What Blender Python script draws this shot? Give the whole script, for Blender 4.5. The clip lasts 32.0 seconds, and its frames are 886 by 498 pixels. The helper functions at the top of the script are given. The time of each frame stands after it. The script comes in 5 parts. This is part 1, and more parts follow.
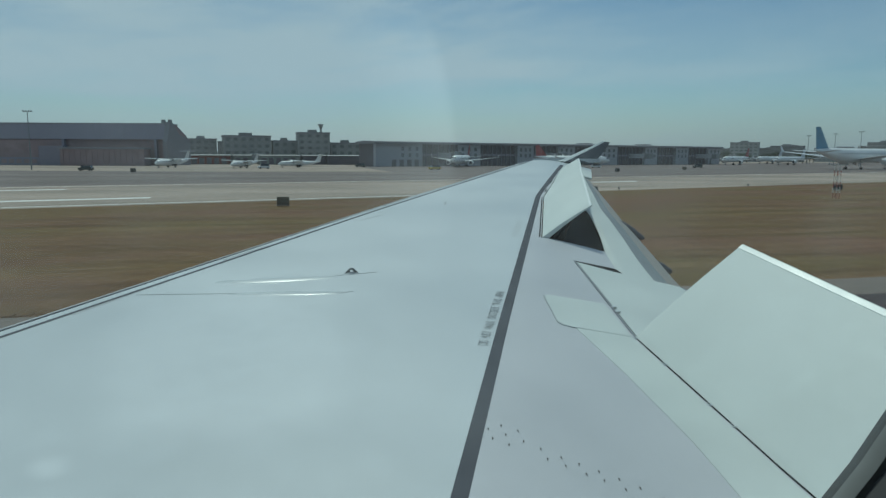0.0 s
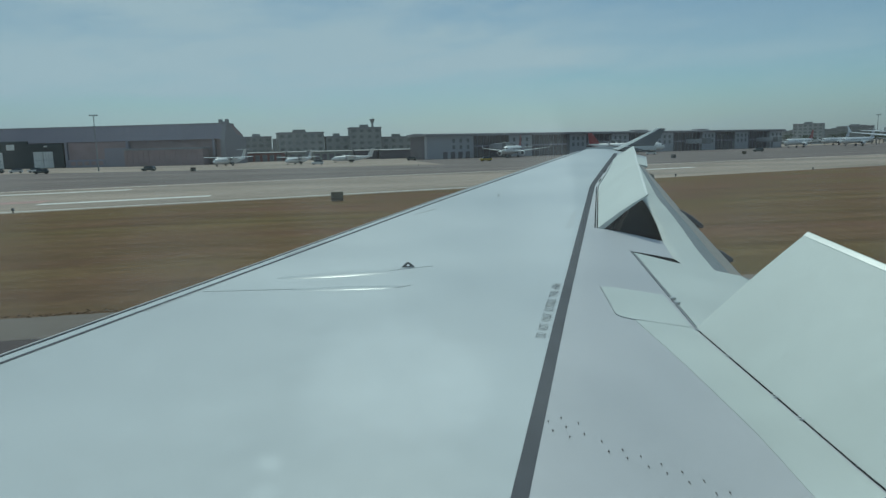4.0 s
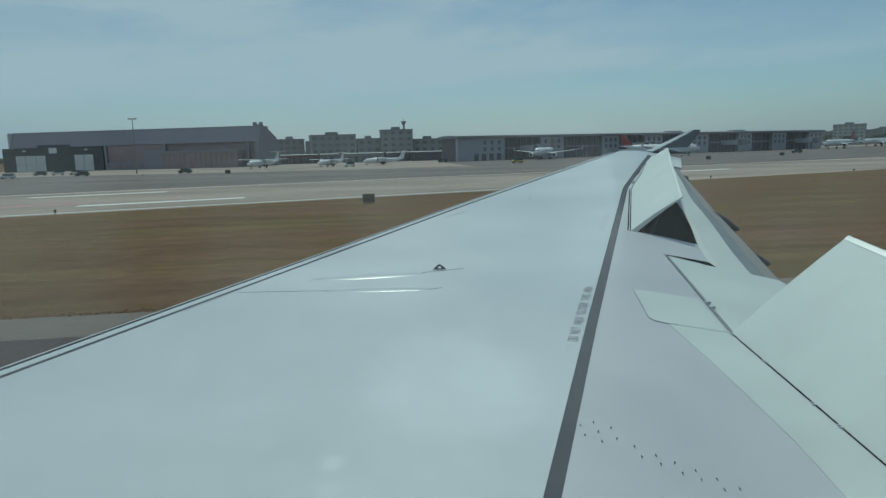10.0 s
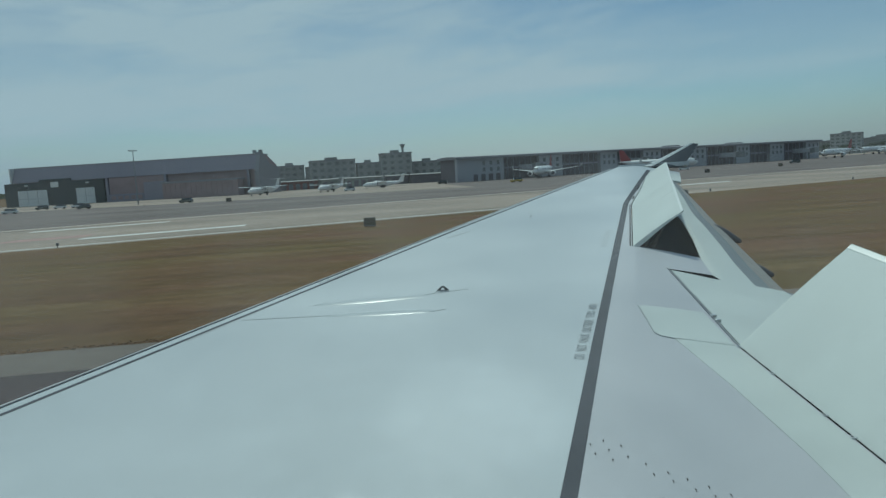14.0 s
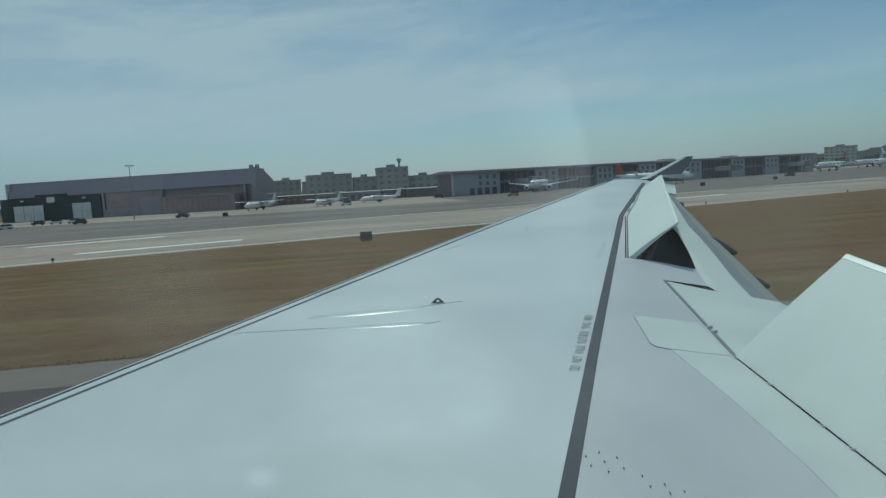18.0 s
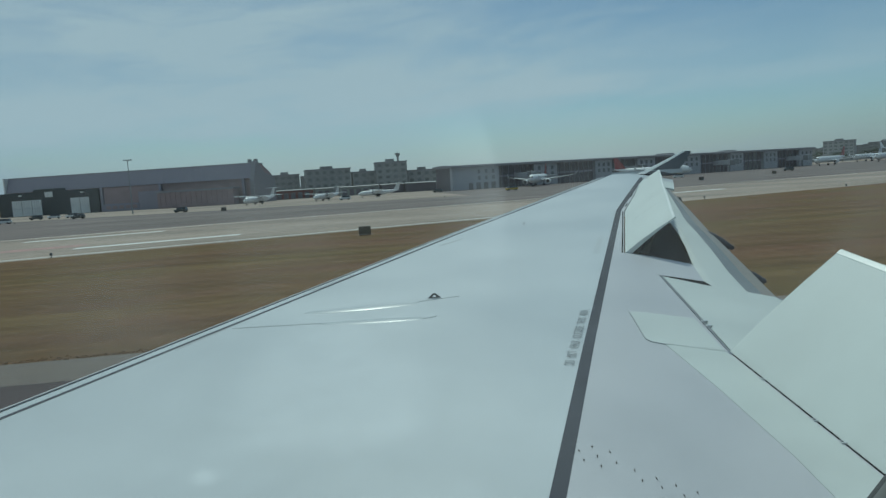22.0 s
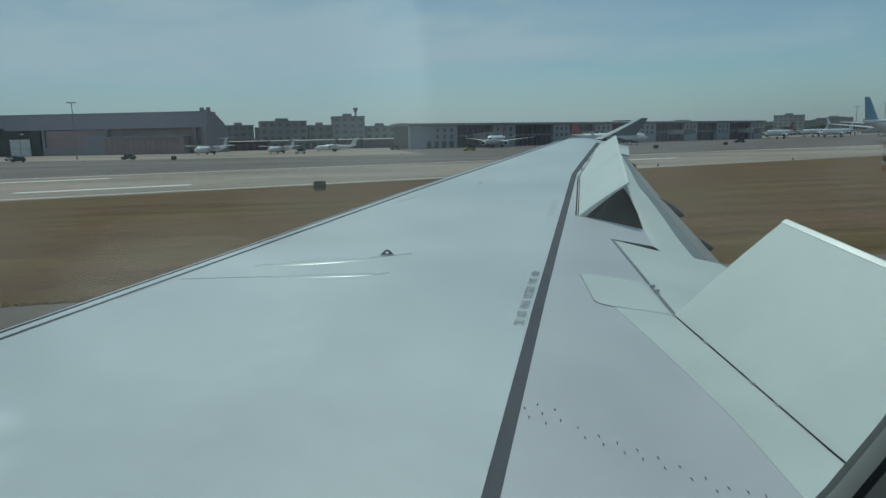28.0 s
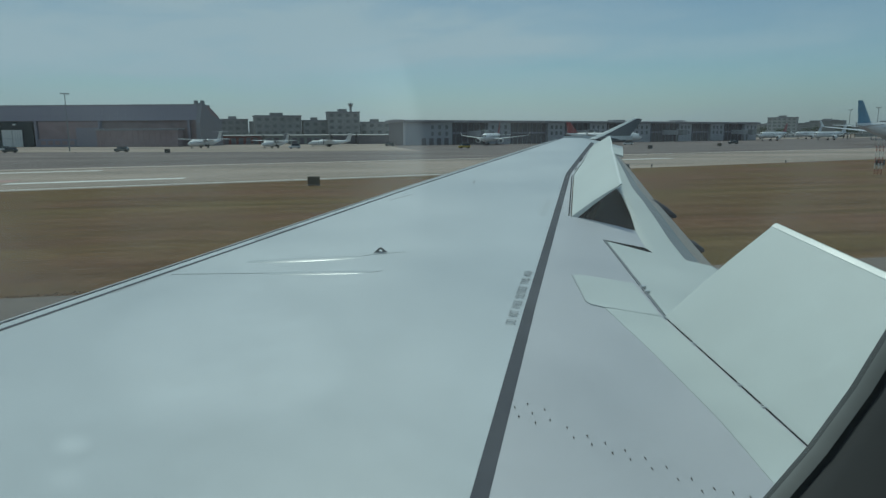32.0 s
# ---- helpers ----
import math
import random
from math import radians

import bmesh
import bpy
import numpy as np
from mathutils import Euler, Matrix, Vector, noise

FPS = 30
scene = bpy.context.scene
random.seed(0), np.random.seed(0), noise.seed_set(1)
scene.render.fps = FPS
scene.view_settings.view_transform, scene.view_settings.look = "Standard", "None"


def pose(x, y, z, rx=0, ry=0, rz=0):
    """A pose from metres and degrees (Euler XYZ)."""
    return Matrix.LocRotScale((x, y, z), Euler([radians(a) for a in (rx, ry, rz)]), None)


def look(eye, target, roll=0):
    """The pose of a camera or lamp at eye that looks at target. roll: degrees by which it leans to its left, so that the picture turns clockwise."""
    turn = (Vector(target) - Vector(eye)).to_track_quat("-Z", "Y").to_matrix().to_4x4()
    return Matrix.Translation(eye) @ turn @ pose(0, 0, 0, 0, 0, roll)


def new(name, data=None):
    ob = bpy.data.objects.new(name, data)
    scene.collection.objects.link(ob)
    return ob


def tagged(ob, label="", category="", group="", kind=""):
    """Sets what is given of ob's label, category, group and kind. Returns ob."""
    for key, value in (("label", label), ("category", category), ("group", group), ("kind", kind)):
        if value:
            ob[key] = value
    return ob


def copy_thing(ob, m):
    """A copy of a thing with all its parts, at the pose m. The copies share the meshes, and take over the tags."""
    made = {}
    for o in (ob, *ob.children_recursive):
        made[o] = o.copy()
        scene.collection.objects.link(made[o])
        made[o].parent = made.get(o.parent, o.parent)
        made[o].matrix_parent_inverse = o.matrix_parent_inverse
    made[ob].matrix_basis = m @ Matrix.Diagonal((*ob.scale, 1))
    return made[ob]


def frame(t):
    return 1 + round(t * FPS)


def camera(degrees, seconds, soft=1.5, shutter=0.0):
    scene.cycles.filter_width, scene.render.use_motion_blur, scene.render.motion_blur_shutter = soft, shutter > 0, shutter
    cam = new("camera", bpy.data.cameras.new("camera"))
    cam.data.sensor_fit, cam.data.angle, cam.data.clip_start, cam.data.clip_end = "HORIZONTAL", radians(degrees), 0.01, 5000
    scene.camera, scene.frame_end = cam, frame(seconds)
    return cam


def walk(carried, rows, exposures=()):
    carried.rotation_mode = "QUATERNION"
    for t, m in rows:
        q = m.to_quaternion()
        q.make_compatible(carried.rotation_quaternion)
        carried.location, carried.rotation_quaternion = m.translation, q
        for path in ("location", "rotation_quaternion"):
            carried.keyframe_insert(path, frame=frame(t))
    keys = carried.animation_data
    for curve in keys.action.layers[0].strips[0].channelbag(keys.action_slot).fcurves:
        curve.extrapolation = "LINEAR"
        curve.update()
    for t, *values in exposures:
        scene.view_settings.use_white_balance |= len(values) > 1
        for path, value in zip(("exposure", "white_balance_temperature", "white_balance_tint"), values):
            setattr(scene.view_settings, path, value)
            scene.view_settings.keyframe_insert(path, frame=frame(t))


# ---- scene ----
cam = camera(66.0, 32.0, soft=1.4)
# seconds, x, y, z, rx, ry, rz
PATH = [
    (0.0, 0.048, -0.026, 5.974, 82.12, -0.26, -104.01),
    (0.5, 0.046, -0.019, 5.975, 82.33, 0.72, -103.17),
    (1.0, 0.045, -0.014, 5.975, 82.35, 1.53, -103.22),
    (1.5, 0.043, -0.010, 5.979, 82.49, 1.01, -102.88),
    (2.0, 0.040, -0.005, 5.983, 82.62, 1.80, -102.90),
    (2.5, 0.030, 0.004, 5.994, 82.46, 2.09, -102.32),
    (3.0, 0.015, 0.013, 6.004, 82.68, 1.75, -101.63),
    (3.5, 0.008, 0.015, 6.005, 81.94, 1.65, -100.50),
    (5.5, -0.012, 0.014, 5.987, 82.26, 0.69, -97.64),
    (6.0, -0.016, 0.009, 5.996, 83.55, 0.44, -96.66),
    (6.5, -0.019, 0.004, 6.000, 84.00, -0.66, -97.55),
    (7.0, -0.016, 0.005, 6.002, 83.52, -0.76, -98.18),
    (7.5, -0.012, 0.008, 6.005, 82.23, -0.42, -98.35),
    (8.0, -0.006, 0.010, 6.006, 81.47, -0.33, -98.65),
    (8.5, -0.004, 0.012, 6.006, 81.32, 0.24, -98.68),
    (9.0, -0.006, 0.016, 6.007, 81.31, 0.83, -98.27),
    (9.5, -0.008, 0.022, 6.008, 81.31, 1.13, -97.73),
    (10.0, -0.011, 0.026, 6.010, 81.70, 1.52, -97.19),
    (10.5, -0.015, 0.027, 6.011, 81.97, 2.08, -97.04),
    (11.0, -0.017, 0.027, 6.006, 82.48, 2.41, -97.11),
    (11.5, -0.011, 0.026, 6.000, 82.68, 2.61, -97.37),
    (12.0, -0.003, 0.024, 5.998, 82.94, 2.59, -97.77),
    (12.5, -0.001, 0.022, 6.001, 82.96, 3.01, -97.95),
    (13.0, -0.003, 0.022, 6.003, 83.15, 3.17, -97.97),
    (13.5, -0.004, 0.026, 6.007, 83.31, 3.04, -97.70),
    (14.0, -0.004, 0.029, 6.011, 83.48, 3.33, -97.25),
    (14.5, -0.004, 0.030, 6.011, 83.76, 3.03, -96.64),
    (16.5, 0.013, 0.014, 5.999, 84.38, 3.13, -96.78),
    (17.0, 0.016, 0.011, 5.996, 84.55, 3.19, -97.22),
    (17.5, 0.021, 0.006, 5.988, 84.53, 3.25, -97.33),
    (18.0, 0.025, 0.002, 5.979, 84.64, 3.51, -97.54),
    (18.5, 0.027, 0.001, 5.975, 84.77, 3.65, -97.57),
    (19.0, 0.028, 0.001, 5.973, 84.44, 4.26, -97.77),
    (19.5, 0.032, -0.002, 5.972, 84.67, 4.29, -97.79),
    (20.0, 0.031, -0.004, 5.974, 84.55, 4.42, -97.86),
    (20.5, 0.024, -0.002, 5.978, 84.28, 4.69, -97.88),
    (21.0, 0.017, -0.002, 5.982, 84.23, 4.21, -98.02),
    (21.5, 0.010, -0.008, 5.986, 84.00, 3.80, -97.84),
    (22.0, -0.002, -0.024, 5.990, 84.17, 3.52, -97.64),
    (22.5, -0.015, -0.033, 5.997, 82.53, 1.64, -98.28),
    (23.0, -0.025, -0.039, 6.014, 83.78, 4.08, -93.06),
    (23.5, -0.011, -0.043, 6.006, 85.48, 3.15, -92.10),
    (24.0, 0.025, -0.056, 5.966, 84.69, 2.76, -97.13),
    (24.5, 0.047, -0.044, 5.958, 82.70, 2.19, -99.12),
    (25.0, 0.050, -0.041, 5.958, 82.07, 0.89, -99.78),
    (25.5, 0.049, -0.038, 5.958, 81.59, 0.68, -99.73),
    (27.5, 0.046, -0.041, 5.959, 80.72, 0.87, -100.03),
    (28.0, 0.059, -0.048, 5.958, 80.60, 1.12, -101.12),
    (28.5, 0.069, -0.056, 5.958, 80.53, 1.80, -102.20),
    (29.0, 0.058, -0.052, 5.961, 80.42, 2.03, -103.20),
    (29.5, 0.050, -0.049, 5.962, 80.57, 1.83, -103.62),
    (30.0, 0.045, -0.043, 5.971, 80.70, 1.42, -103.30),
    (30.5, 0.038, -0.041, 5.974, 81.13, 1.46, -102.63),
    (31.0, 0.030, -0.046, 5.981, 80.84, 0.85, -102.09),
    (31.5, 0.028, -0.041, 5.986, 80.82, 0.98, -102.01),
    (32.0, 0.020, -0.041, 5.987, 80.34, 0.26, -101.54),

]
walk(cam, [(r[0], pose(*r[1:])) for r in PATH], [(0.0, 0.0, 6000, -10), (22.0, 0.0, 6000, -10), (25.0, -0.08, 6000, -10), (28.0, -0.14, 6000, -10), (32.0, -0.14, 6000, -10)])

# ---- world and light ----
SUN_DIR = Vector((0.55, -0.03, 0.83)).normalized()
world = bpy.data.worlds.new("sky")
scene.world = world
world.use_nodes = True
wn, wl = world.node_tree.nodes, world.node_tree.links
wn.clear()
w_out = wn.new("ShaderNodeOutputWorld")
w_bg = wn.new("ShaderNodeBackground")
w_sky = wn.new("ShaderNodeTexSky")
w_sky.sky_type = "NISHITA"
w_sky.sun_disc = False
w_sky.sun_elevation = math.asin(SUN_DIR.z)
w_sky.sun_rotation = math.atan2(SUN_DIR.x, SUN_DIR.y)
w_sky.air_density, w_sky.dust_density, w_sky.ozone_density = 1.0, 0.12, 4.0
# thin high cloud: long streaks rising aft, thicker ahead of the wing
def sky_math(op, x, y=None, z=None):
    n = wn.new("ShaderNodeMath")
    n.operation = op
    for k, v in enumerate((x, y, z)):
        if v is None:
            continue
        if isinstance(v, (int, float)):
            n.inputs[k].default_value = v
        else:
            wl.new(v, n.inputs[k])
    return n.outputs["Value"]


def sky_ramp(value, lo, hi, a, b):
    n = wn.new("ShaderNodeMapRange")
    n.interpolation_type = "SMOOTHSTEP"
    for k, v in (("From Min", lo), ("From Max", hi), ("To Min", a), ("To Max", b)):
        n.inputs[k].default_value = v
    wl.new(value, n.inputs["Value"])
    return n.outputs["Result"]


def sky_noise(vector, scale, detail, rough, distort):
    n = wn.new("ShaderNodeTexNoise")
    for k, v in (("Scale", scale), ("Detail", detail), ("Roughness", rough), ("Distortion", distort)):
        n.inputs[k].default_value = v
    wl.new(vector, n.inputs["Vector"])
    return n.outputs["Fac"]


w_co = wn.new("ShaderNodeTexCoord")
w_sep = wn.new("ShaderNodeSeparateXYZ")
wl.new(w_co.outputs["Generated"], w_sep.inputs["Vector"])
aft = sky_math("MULTIPLY", sky_math("ARCTAN2", w_sep.outputs["Y"], w_sep.outputs["X"]), -1.0)
high = w_sep.outputs["Z"]
across = sky_math("MULTIPLY_ADD", aft, -0.045, high)
w_vec = wn.new("ShaderNodeCombineXYZ")
wl.new(sky_math("MULTIPLY", aft, 1.7), w_vec.inputs["X"])
wl.new(sky_math("MULTIPLY", across, 9.0), w_vec.inputs["Y"])
w_soft = sky_noise(w_vec.outputs["Vector"], 1.0, 5, 0.55, 0.5)
w_fine = sky_noise(w_vec.outputs["Vector"], 3.2, 6, 0.6, 0.8)
wisp = sky_math("MULTIPLY_ADD", w_fine, 0.45, w_soft)
ragged = sky_math("MULTIPLY_ADD", sky_math("SUBTRACT", w_soft, 0.5), 0.05, across)
bank = sky_math("MULTIPLY", sky_ramp(ragged, 0.072, 0.095, 0.0, 1.0), sky_ramp(ragged, 0.115, 0.185, 1.0, 0.0))
veil = sky_math("MULTIPLY", sky_ramp(aft, -0.5, 0.75, 0.50, 0.06), sky_ramp(high, 0.03, 0.20, 0.2, 1.15))
cover = sky_math("ADD", sky_ramp(wisp, 0.56, 0.90, 0.02, 0.60), veil)
cover = sky_math("MULTIPLY_ADD", bank, 0.42, cover)
cover = sky_math("MULTIPLY", cover, sky_ramp(aft, 0.2, 0.75, 1.0, 0.5))
cover = sky_math("MINIMUM", cover, 0.95)
w_mix = wn.new("ShaderNodeMixRGB")
w_mix.inputs["Color2"].default_value = (6.7, 7.7, 9.1, 1)
w_bg.inputs["Strength"].default_value = 0.058
wl.new(cover, w_mix.inputs["Fac"])
wl.new(w_sky.outputs["Color"], w_mix.inputs["Color1"])
w_haze = wn.new("ShaderNodeMixRGB")
# the haze is palest under the sun and deepens away from it
from_sun = sky_math("ABSOLUTE", sky_math("SUBTRACT", aft, 0.05))
w_tone = wn.new("ShaderNodeMixRGB")
w_tone.inputs["Color1"].default_value = (4.6, 5.45, 7.6, 1)
w_tone.inputs["Color2"].default_value = (2.5, 3.35, 4.9, 1)
wl.new(sky_ramp(from_sun, 0.2, 0.8, 0.0, 1.0), w_tone.inputs["Fac"])
wl.new(w_tone.outputs["Color"], w_haze.inputs["Color2"])
wl.new(sky_ramp(high, -0.02, 0.10, 0.72, 0.0), w_haze.inputs["Fac"])
wl.new(w_mix.outputs["Color"], w_haze.inputs["Color1"])
wl.new(w_haze.outputs["Color"], w_bg.inputs["Color"])
wl.new(w_bg.outputs["Background"], w_out.inputs["Surface"])

sun_data = bpy.data.lights.new("sun", "SUN")
sun_data.energy = 1.75
sun_data.angle = radians(3.0)
sun_data.color = (1.0, 0.95, 0.88)
sun = new("sun", sun_data)
sun.matrix_world = look(SUN_DIR * 200, (0, 0, 0))


# ---- materials ----
def material(name, color, rough=0.5, metal=0.0, vary=0.12, scale=3.0, fine=40.0, bump=0.0, stretch=(1, 1, 1),
             spec=0.5, spread=0.0):
    """A painted, stony or woven surface: base colour with broad stains, fine grain and relief."""
    m = bpy.data.materials.new(name)
    m.use_nodes = True
    n, l = m.node_tree.nodes, m.node_tree.links
    b = n["Principled BSDF"]
    b.inputs["Metallic"].default_value = metal
    b.inputs["Specular IOR Level"].default_value = spec
    co = n.new("ShaderNodeTexCoord")
    mp = n.new("ShaderNodeMapping")
    mp.inputs["Scale"].default_value = stretch
    l.new(co.outputs["Object"], mp.inputs["Vector"])
    n1 = n.new("ShaderNodeTexNoise")
    n1.inputs["Scale"].default_value = scale
    n1.inputs["Detail"].default_value = 5
    n2 = n.new("ShaderNodeTexNoise")
    n2.inputs["Scale"].default_value = fine
    n2.inputs["Detail"].default_value = 3
    for t in (n1, n2):
        l.new(mp.outputs["Vector"], t.inputs["Vector"])
    ad = n.new("ShaderNodeMath")
    ad.operation = "MULTIPLY_ADD"
    l.new(n2.outputs["Fac"], ad.inputs[0])
    ad.inputs[1].default_value = 0.4
    l.new(n1.outputs["Fac"], ad.inputs[2])
    mr = n.new("ShaderNodeMapRange")
    mr.inputs["From Min"].default_value = 0.4
    mr.inputs["From Max"].default_value = 1.0
    mr.inputs["To Min"].default_value = 1 - vary
    mr.inputs["To Max"].default_value = 1 + vary
    l.new(ad.outputs["Value"], mr.inputs["Value"])
    value = mr.outputs["Result"]
    if spread:
        oi = n.new("ShaderNodeObjectInfo")
        sp = n.new("ShaderNodeMath")
        sp.operation = "MULTIPLY_ADD"
        l.new(oi.outputs["Random"], sp.inputs[0])
        sp.inputs[1].default_value = spread
        sp.inputs[2].default_value = 1 - spread / 2
        mu = n.new("ShaderNodeMath")
        mu.operation = "MULTIPLY"
        l.new(value, mu.inputs[0])
        l.new(sp.outputs["Value"], mu.inputs[1])
        value = mu.outputs["Value"]
    vm = n.new("ShaderNodeVectorMath")
    vm.operation = "SCALE"
    vm.inputs[0].default_value = color
    l.new(value, vm.inputs["Scale"])
    l.new(vm.outputs["Vector"], b.inputs["Base Color"])
    rr = n.new("ShaderNodeMapRange")
    rr.inputs["From Min"].default_value = 0.3
    rr.inputs["From Max"].default_value = 0.7
    rr.inputs["To Min"].default_value = max(0.02, rough - 0.06)
    rr.inputs["To Max"].default_value = min(1, rough + 0.08)
    l.new(n1.outputs["Fac"], rr.inputs["Value"])
    l.new(rr.outputs["Result"], b.inputs["Roughness"])
    if bump:
        bu = n.new("ShaderNodeBump")
        bu.inputs["Strength"].default_value = bump
        bu.inputs["Distance"].default_value = 0.02
        l.new(ad.outputs["Value"], bu.inputs["Height"])
        l.new(bu.outputs["Normal"], b.inputs["Normal"])
    return m


wing_paint = material("wing_paint", (0.52, 0.555, 0.58), 0.40, spec=0.42, vary=0.11, scale=0.4, fine=5)
# tan puts the ground's reflection on the trailing edge into the paint
flap_paint = material("tan_reflection_flap_paint", (0.32, 0.285, 0.25), 0.45, spec=0.3, vary=0.16, scale=0.9, fine=9, stretch=(0.5, 2, 1))
# darker copy of the flap's paint: the curved rear's shade put into colour
curve_paint = material("flap_curve_shade_paint", (0.205, 0.22, 0.23), 0.5, spec=0.3, vary=0.3, scale=0.9, fine=9, stretch=(0.5, 2, 1))
nacelle_grey = material("dark_nacelle_paint", (0.035, 0.032, 0.034), 0.75, spec=0.05, vary=0.15, scale=1.2)
walk_grey = material("walkway_grey_paint", (0.525, 0.53, 0.56), 0.5, spec=0.3, vary=0.10, scale=0.6, fine=9)
panel_paint = material("pale_green_white_paint", (0.605, 0.645, 0.63), 0.55, spec=0.25, vary=0.11, scale=0.9, fine=12, stretch=(1.2, 0.7, 1))
stripe_paint = material("dark_grey_stripe_paint", (0.09, 0.093, 0.11), 0.8, vary=0.2, scale=2, fine=30, spec=0.08)
bare_metal = material("bare_aluminium", (0.62, 0.64, 0.66), 0.32, 0.9, vary=0.08, scale=1.5, fine=20)
gap_tyre_black = material("black_gap_and_tyre", (0.022, 0.022, 0.024), 0.95, vary=0.2, spec=0.0)
# near-black floor colour carries the shade inside the spoiler bays
cavity_grey = material("cavity_shade_grey", (0.014, 0.015, 0.018), 0.8, vary=0.3, scale=3, spec=0.1)
ring_steel = material("weathered_ring_steel", (0.13, 0.135, 0.14), 0.5, 0.4)
fastener_dark = material("dark_steel_fastener", (0.08, 0.07, 0.07), 0.5, 0.5)
letter_grey = material("dark_grey_lettering", (0.23, 0.245, 0.265), 0.6, vary=0.15, fine=60)
faded_grey = material("faded_grey_lettering", (0.37, 0.39, 0.41), 0.6, vary=0.1)
fairing_grey = material("dark_fairing_paint", (0.095, 0.09, 0.10), 0.6, vary=0.15, scale=1.5)
gasket_grey = material("pale_grey_gasket", (0.20, 0.215, 0.215), 0.7, vary=0.15, scale=20)
worn_grey = material("worn_grey_lettering", (0.485, 0.515, 0.54), 0.6, vary=0.1)
cabin_dark = material("dark_window_surround", (0.05, 0.053, 0.056), 0.6, vary=0.1)
fuselage_white = material("fuselage_white_paint", (0.75, 0.76, 0.76), 0.3, vary=0.04, scale=0.6)
def grass(name, brown, olive):
    """Mown dry grass: brown and olive patches drawn out along the mowing, blade grain and relief."""
    m = bpy.data.materials.new(name)
    m.use_nodes = True
    n, l = m.node_tree.nodes, m.node_tree.links
    b = n["Principled BSDF"]
    b.inputs["Roughness"].default_value = 0.95
    b.inputs["Specular IOR Level"].default_value = 0.08
    co = n.new("ShaderNodeTexCoord")

    def layer(stretch, scale, detail, rough=0.6):
        mp = n.new("ShaderNodeMapping")
        mp.inputs["Scale"].default_value = stretch
        l.new(co.outputs["Object"], mp.inputs["Vector"])
        t = n.new("ShaderNodeTexNoise")
        t.inputs["Scale"].default_value = scale
        t.inputs["Detail"].default_value = detail
        t.inputs["Roughness"].default_value = rough
        t.inputs["Distortion"].default_value = 0.4
        l.new(mp.outputs["Vector"], t.inputs["Vector"])
        return t.outputs["Fac"]

    def remap(v, lo, hi, a, b2):
        r = n.new("ShaderNodeMapRange")
        for k, q in (("From Min", lo), ("From Max", hi), ("To Min", a), ("To Max", b2)):
            r.inputs[k].default_value = q
        l.new(v, r.inputs["Value"])
        return r.outputs["Result"]

    def times(a, b2):
        r = n.new("ShaderNodeMath")
        r.operation = "MULTIPLY"
        l.new(a, r.inputs[0])
        l.new(b2, r.inputs[1])
        return r.outputs["Value"]
    patch = layer((1.0, 0.35, 1), 0.09, 4)
    swath = layer((2.0, 0.22, 1), 0.16, 5, 0.65)
    clump = layer((1.0, 0.6, 1), 1.1, 6, 0.7)
    blade = layer((1.0, 0.8, 1), 14.0, 3)
    mx = n.new("ShaderNodeMixRGB")
    mx.inputs["Color1"].default_value = (*brown, 1)
    mx.inputs["Color2"].default_value = (*olive, 1)
    l.new(remap(patch, 0.38, 0.64, 0.0, 1.0), mx.inputs["Fac"])
    lum = times(times(remap(swath, 0.3, 0.7, 0.72, 1.28), remap(clump, 0.3, 0.7, 0.82, 1.18)), remap(blade, 0.3, 0.7, 0.94, 1.06))
    vm = n.new("ShaderNodeVectorMath")
    vm.operation = "SCALE"
    l.new(mx.outputs["Color"], vm.inputs[0])
    l.new(lum, vm.inputs["Scale"])
    l.new(vm.outputs["Vector"], b.inputs["Base Color"])
    bu = n.new("ShaderNodeBump")
    bu.inputs["Strength"].default_value = 0.35
    bu.inputs["Distance"].default_value = 0.04
    l.new(clump, bu.inputs["Height"])
    l.new(bu.outputs["Normal"], b.inputs["Normal"])
    return m


grass_dry = grass("dry_mown_grass", (0.156, 0.089, 0.055), (0.146, 0.102, 0.046))
asphalt = material("runway_asphalt", (0.062, 0.045, 0.047), 0.85, vary=0.5, scale=0.08, fine=4, bump=0.1, stretch=(1, 0.2, 1), spec=0.3)
asphalt_old = material("old_grey_asphalt", (0.155, 0.125, 0.117), 0.85, vary=0.6, scale=0.06, fine=1.2, stretch=(1, 0.3, 1), spec=0.3)
concrete = material("pale_apron_concrete", (0.31, 0.252, 0.21), 0.85, vary=0.5, scale=0.05, fine=1.2, stretch=(1, 0.4, 1), spec=0.3)
shoulder_mat = material("shoulder_concrete", (0.165, 0.138, 0.12), 0.85, vary=0.4, scale=0.1, fine=3, stretch=(1, 0.3, 1), spec=0.3)
mark_white = material("white_runway_paint", (0.72, 0.71, 0.68), 0.7, vary=0.15, scale=0.3, fine=4)
mark_pink = material("faded_red_paint", (0.40, 0.24, 0.22), 0.8, vary=0.3, scale=0.5, fine=3)


# ---- building blocks ----
def part(name, bm, mat, parent=None, label=""):
    """Links a bmesh as one mesh object under a thing or a part."""
    bmesh.ops.recalc_face_normals(bm, faces=bm.faces)
    me = bpy.data.meshes.new(name)
    bm.to_mesh(me)
    bm.free()
    me.materials.append(mat)
    ob = new(name, me)
    ob.parent = parent
    if label:
        ob["label"] = label
    return ob


def smooth(ob, angle=35):
    me = ob.data
    me.polygons.foreach_set("use_smooth", [True] * len(me.polygons))
    bm = bmesh.new()
    bm.from_mesh(me)
    for e in bm.edges:
        if len(e.link_faces) == 2 and e.calc_face_angle(0) > radians(angle):
            e.smooth = False
    bm.to_mesh(me)
    bm.free()
    return ob


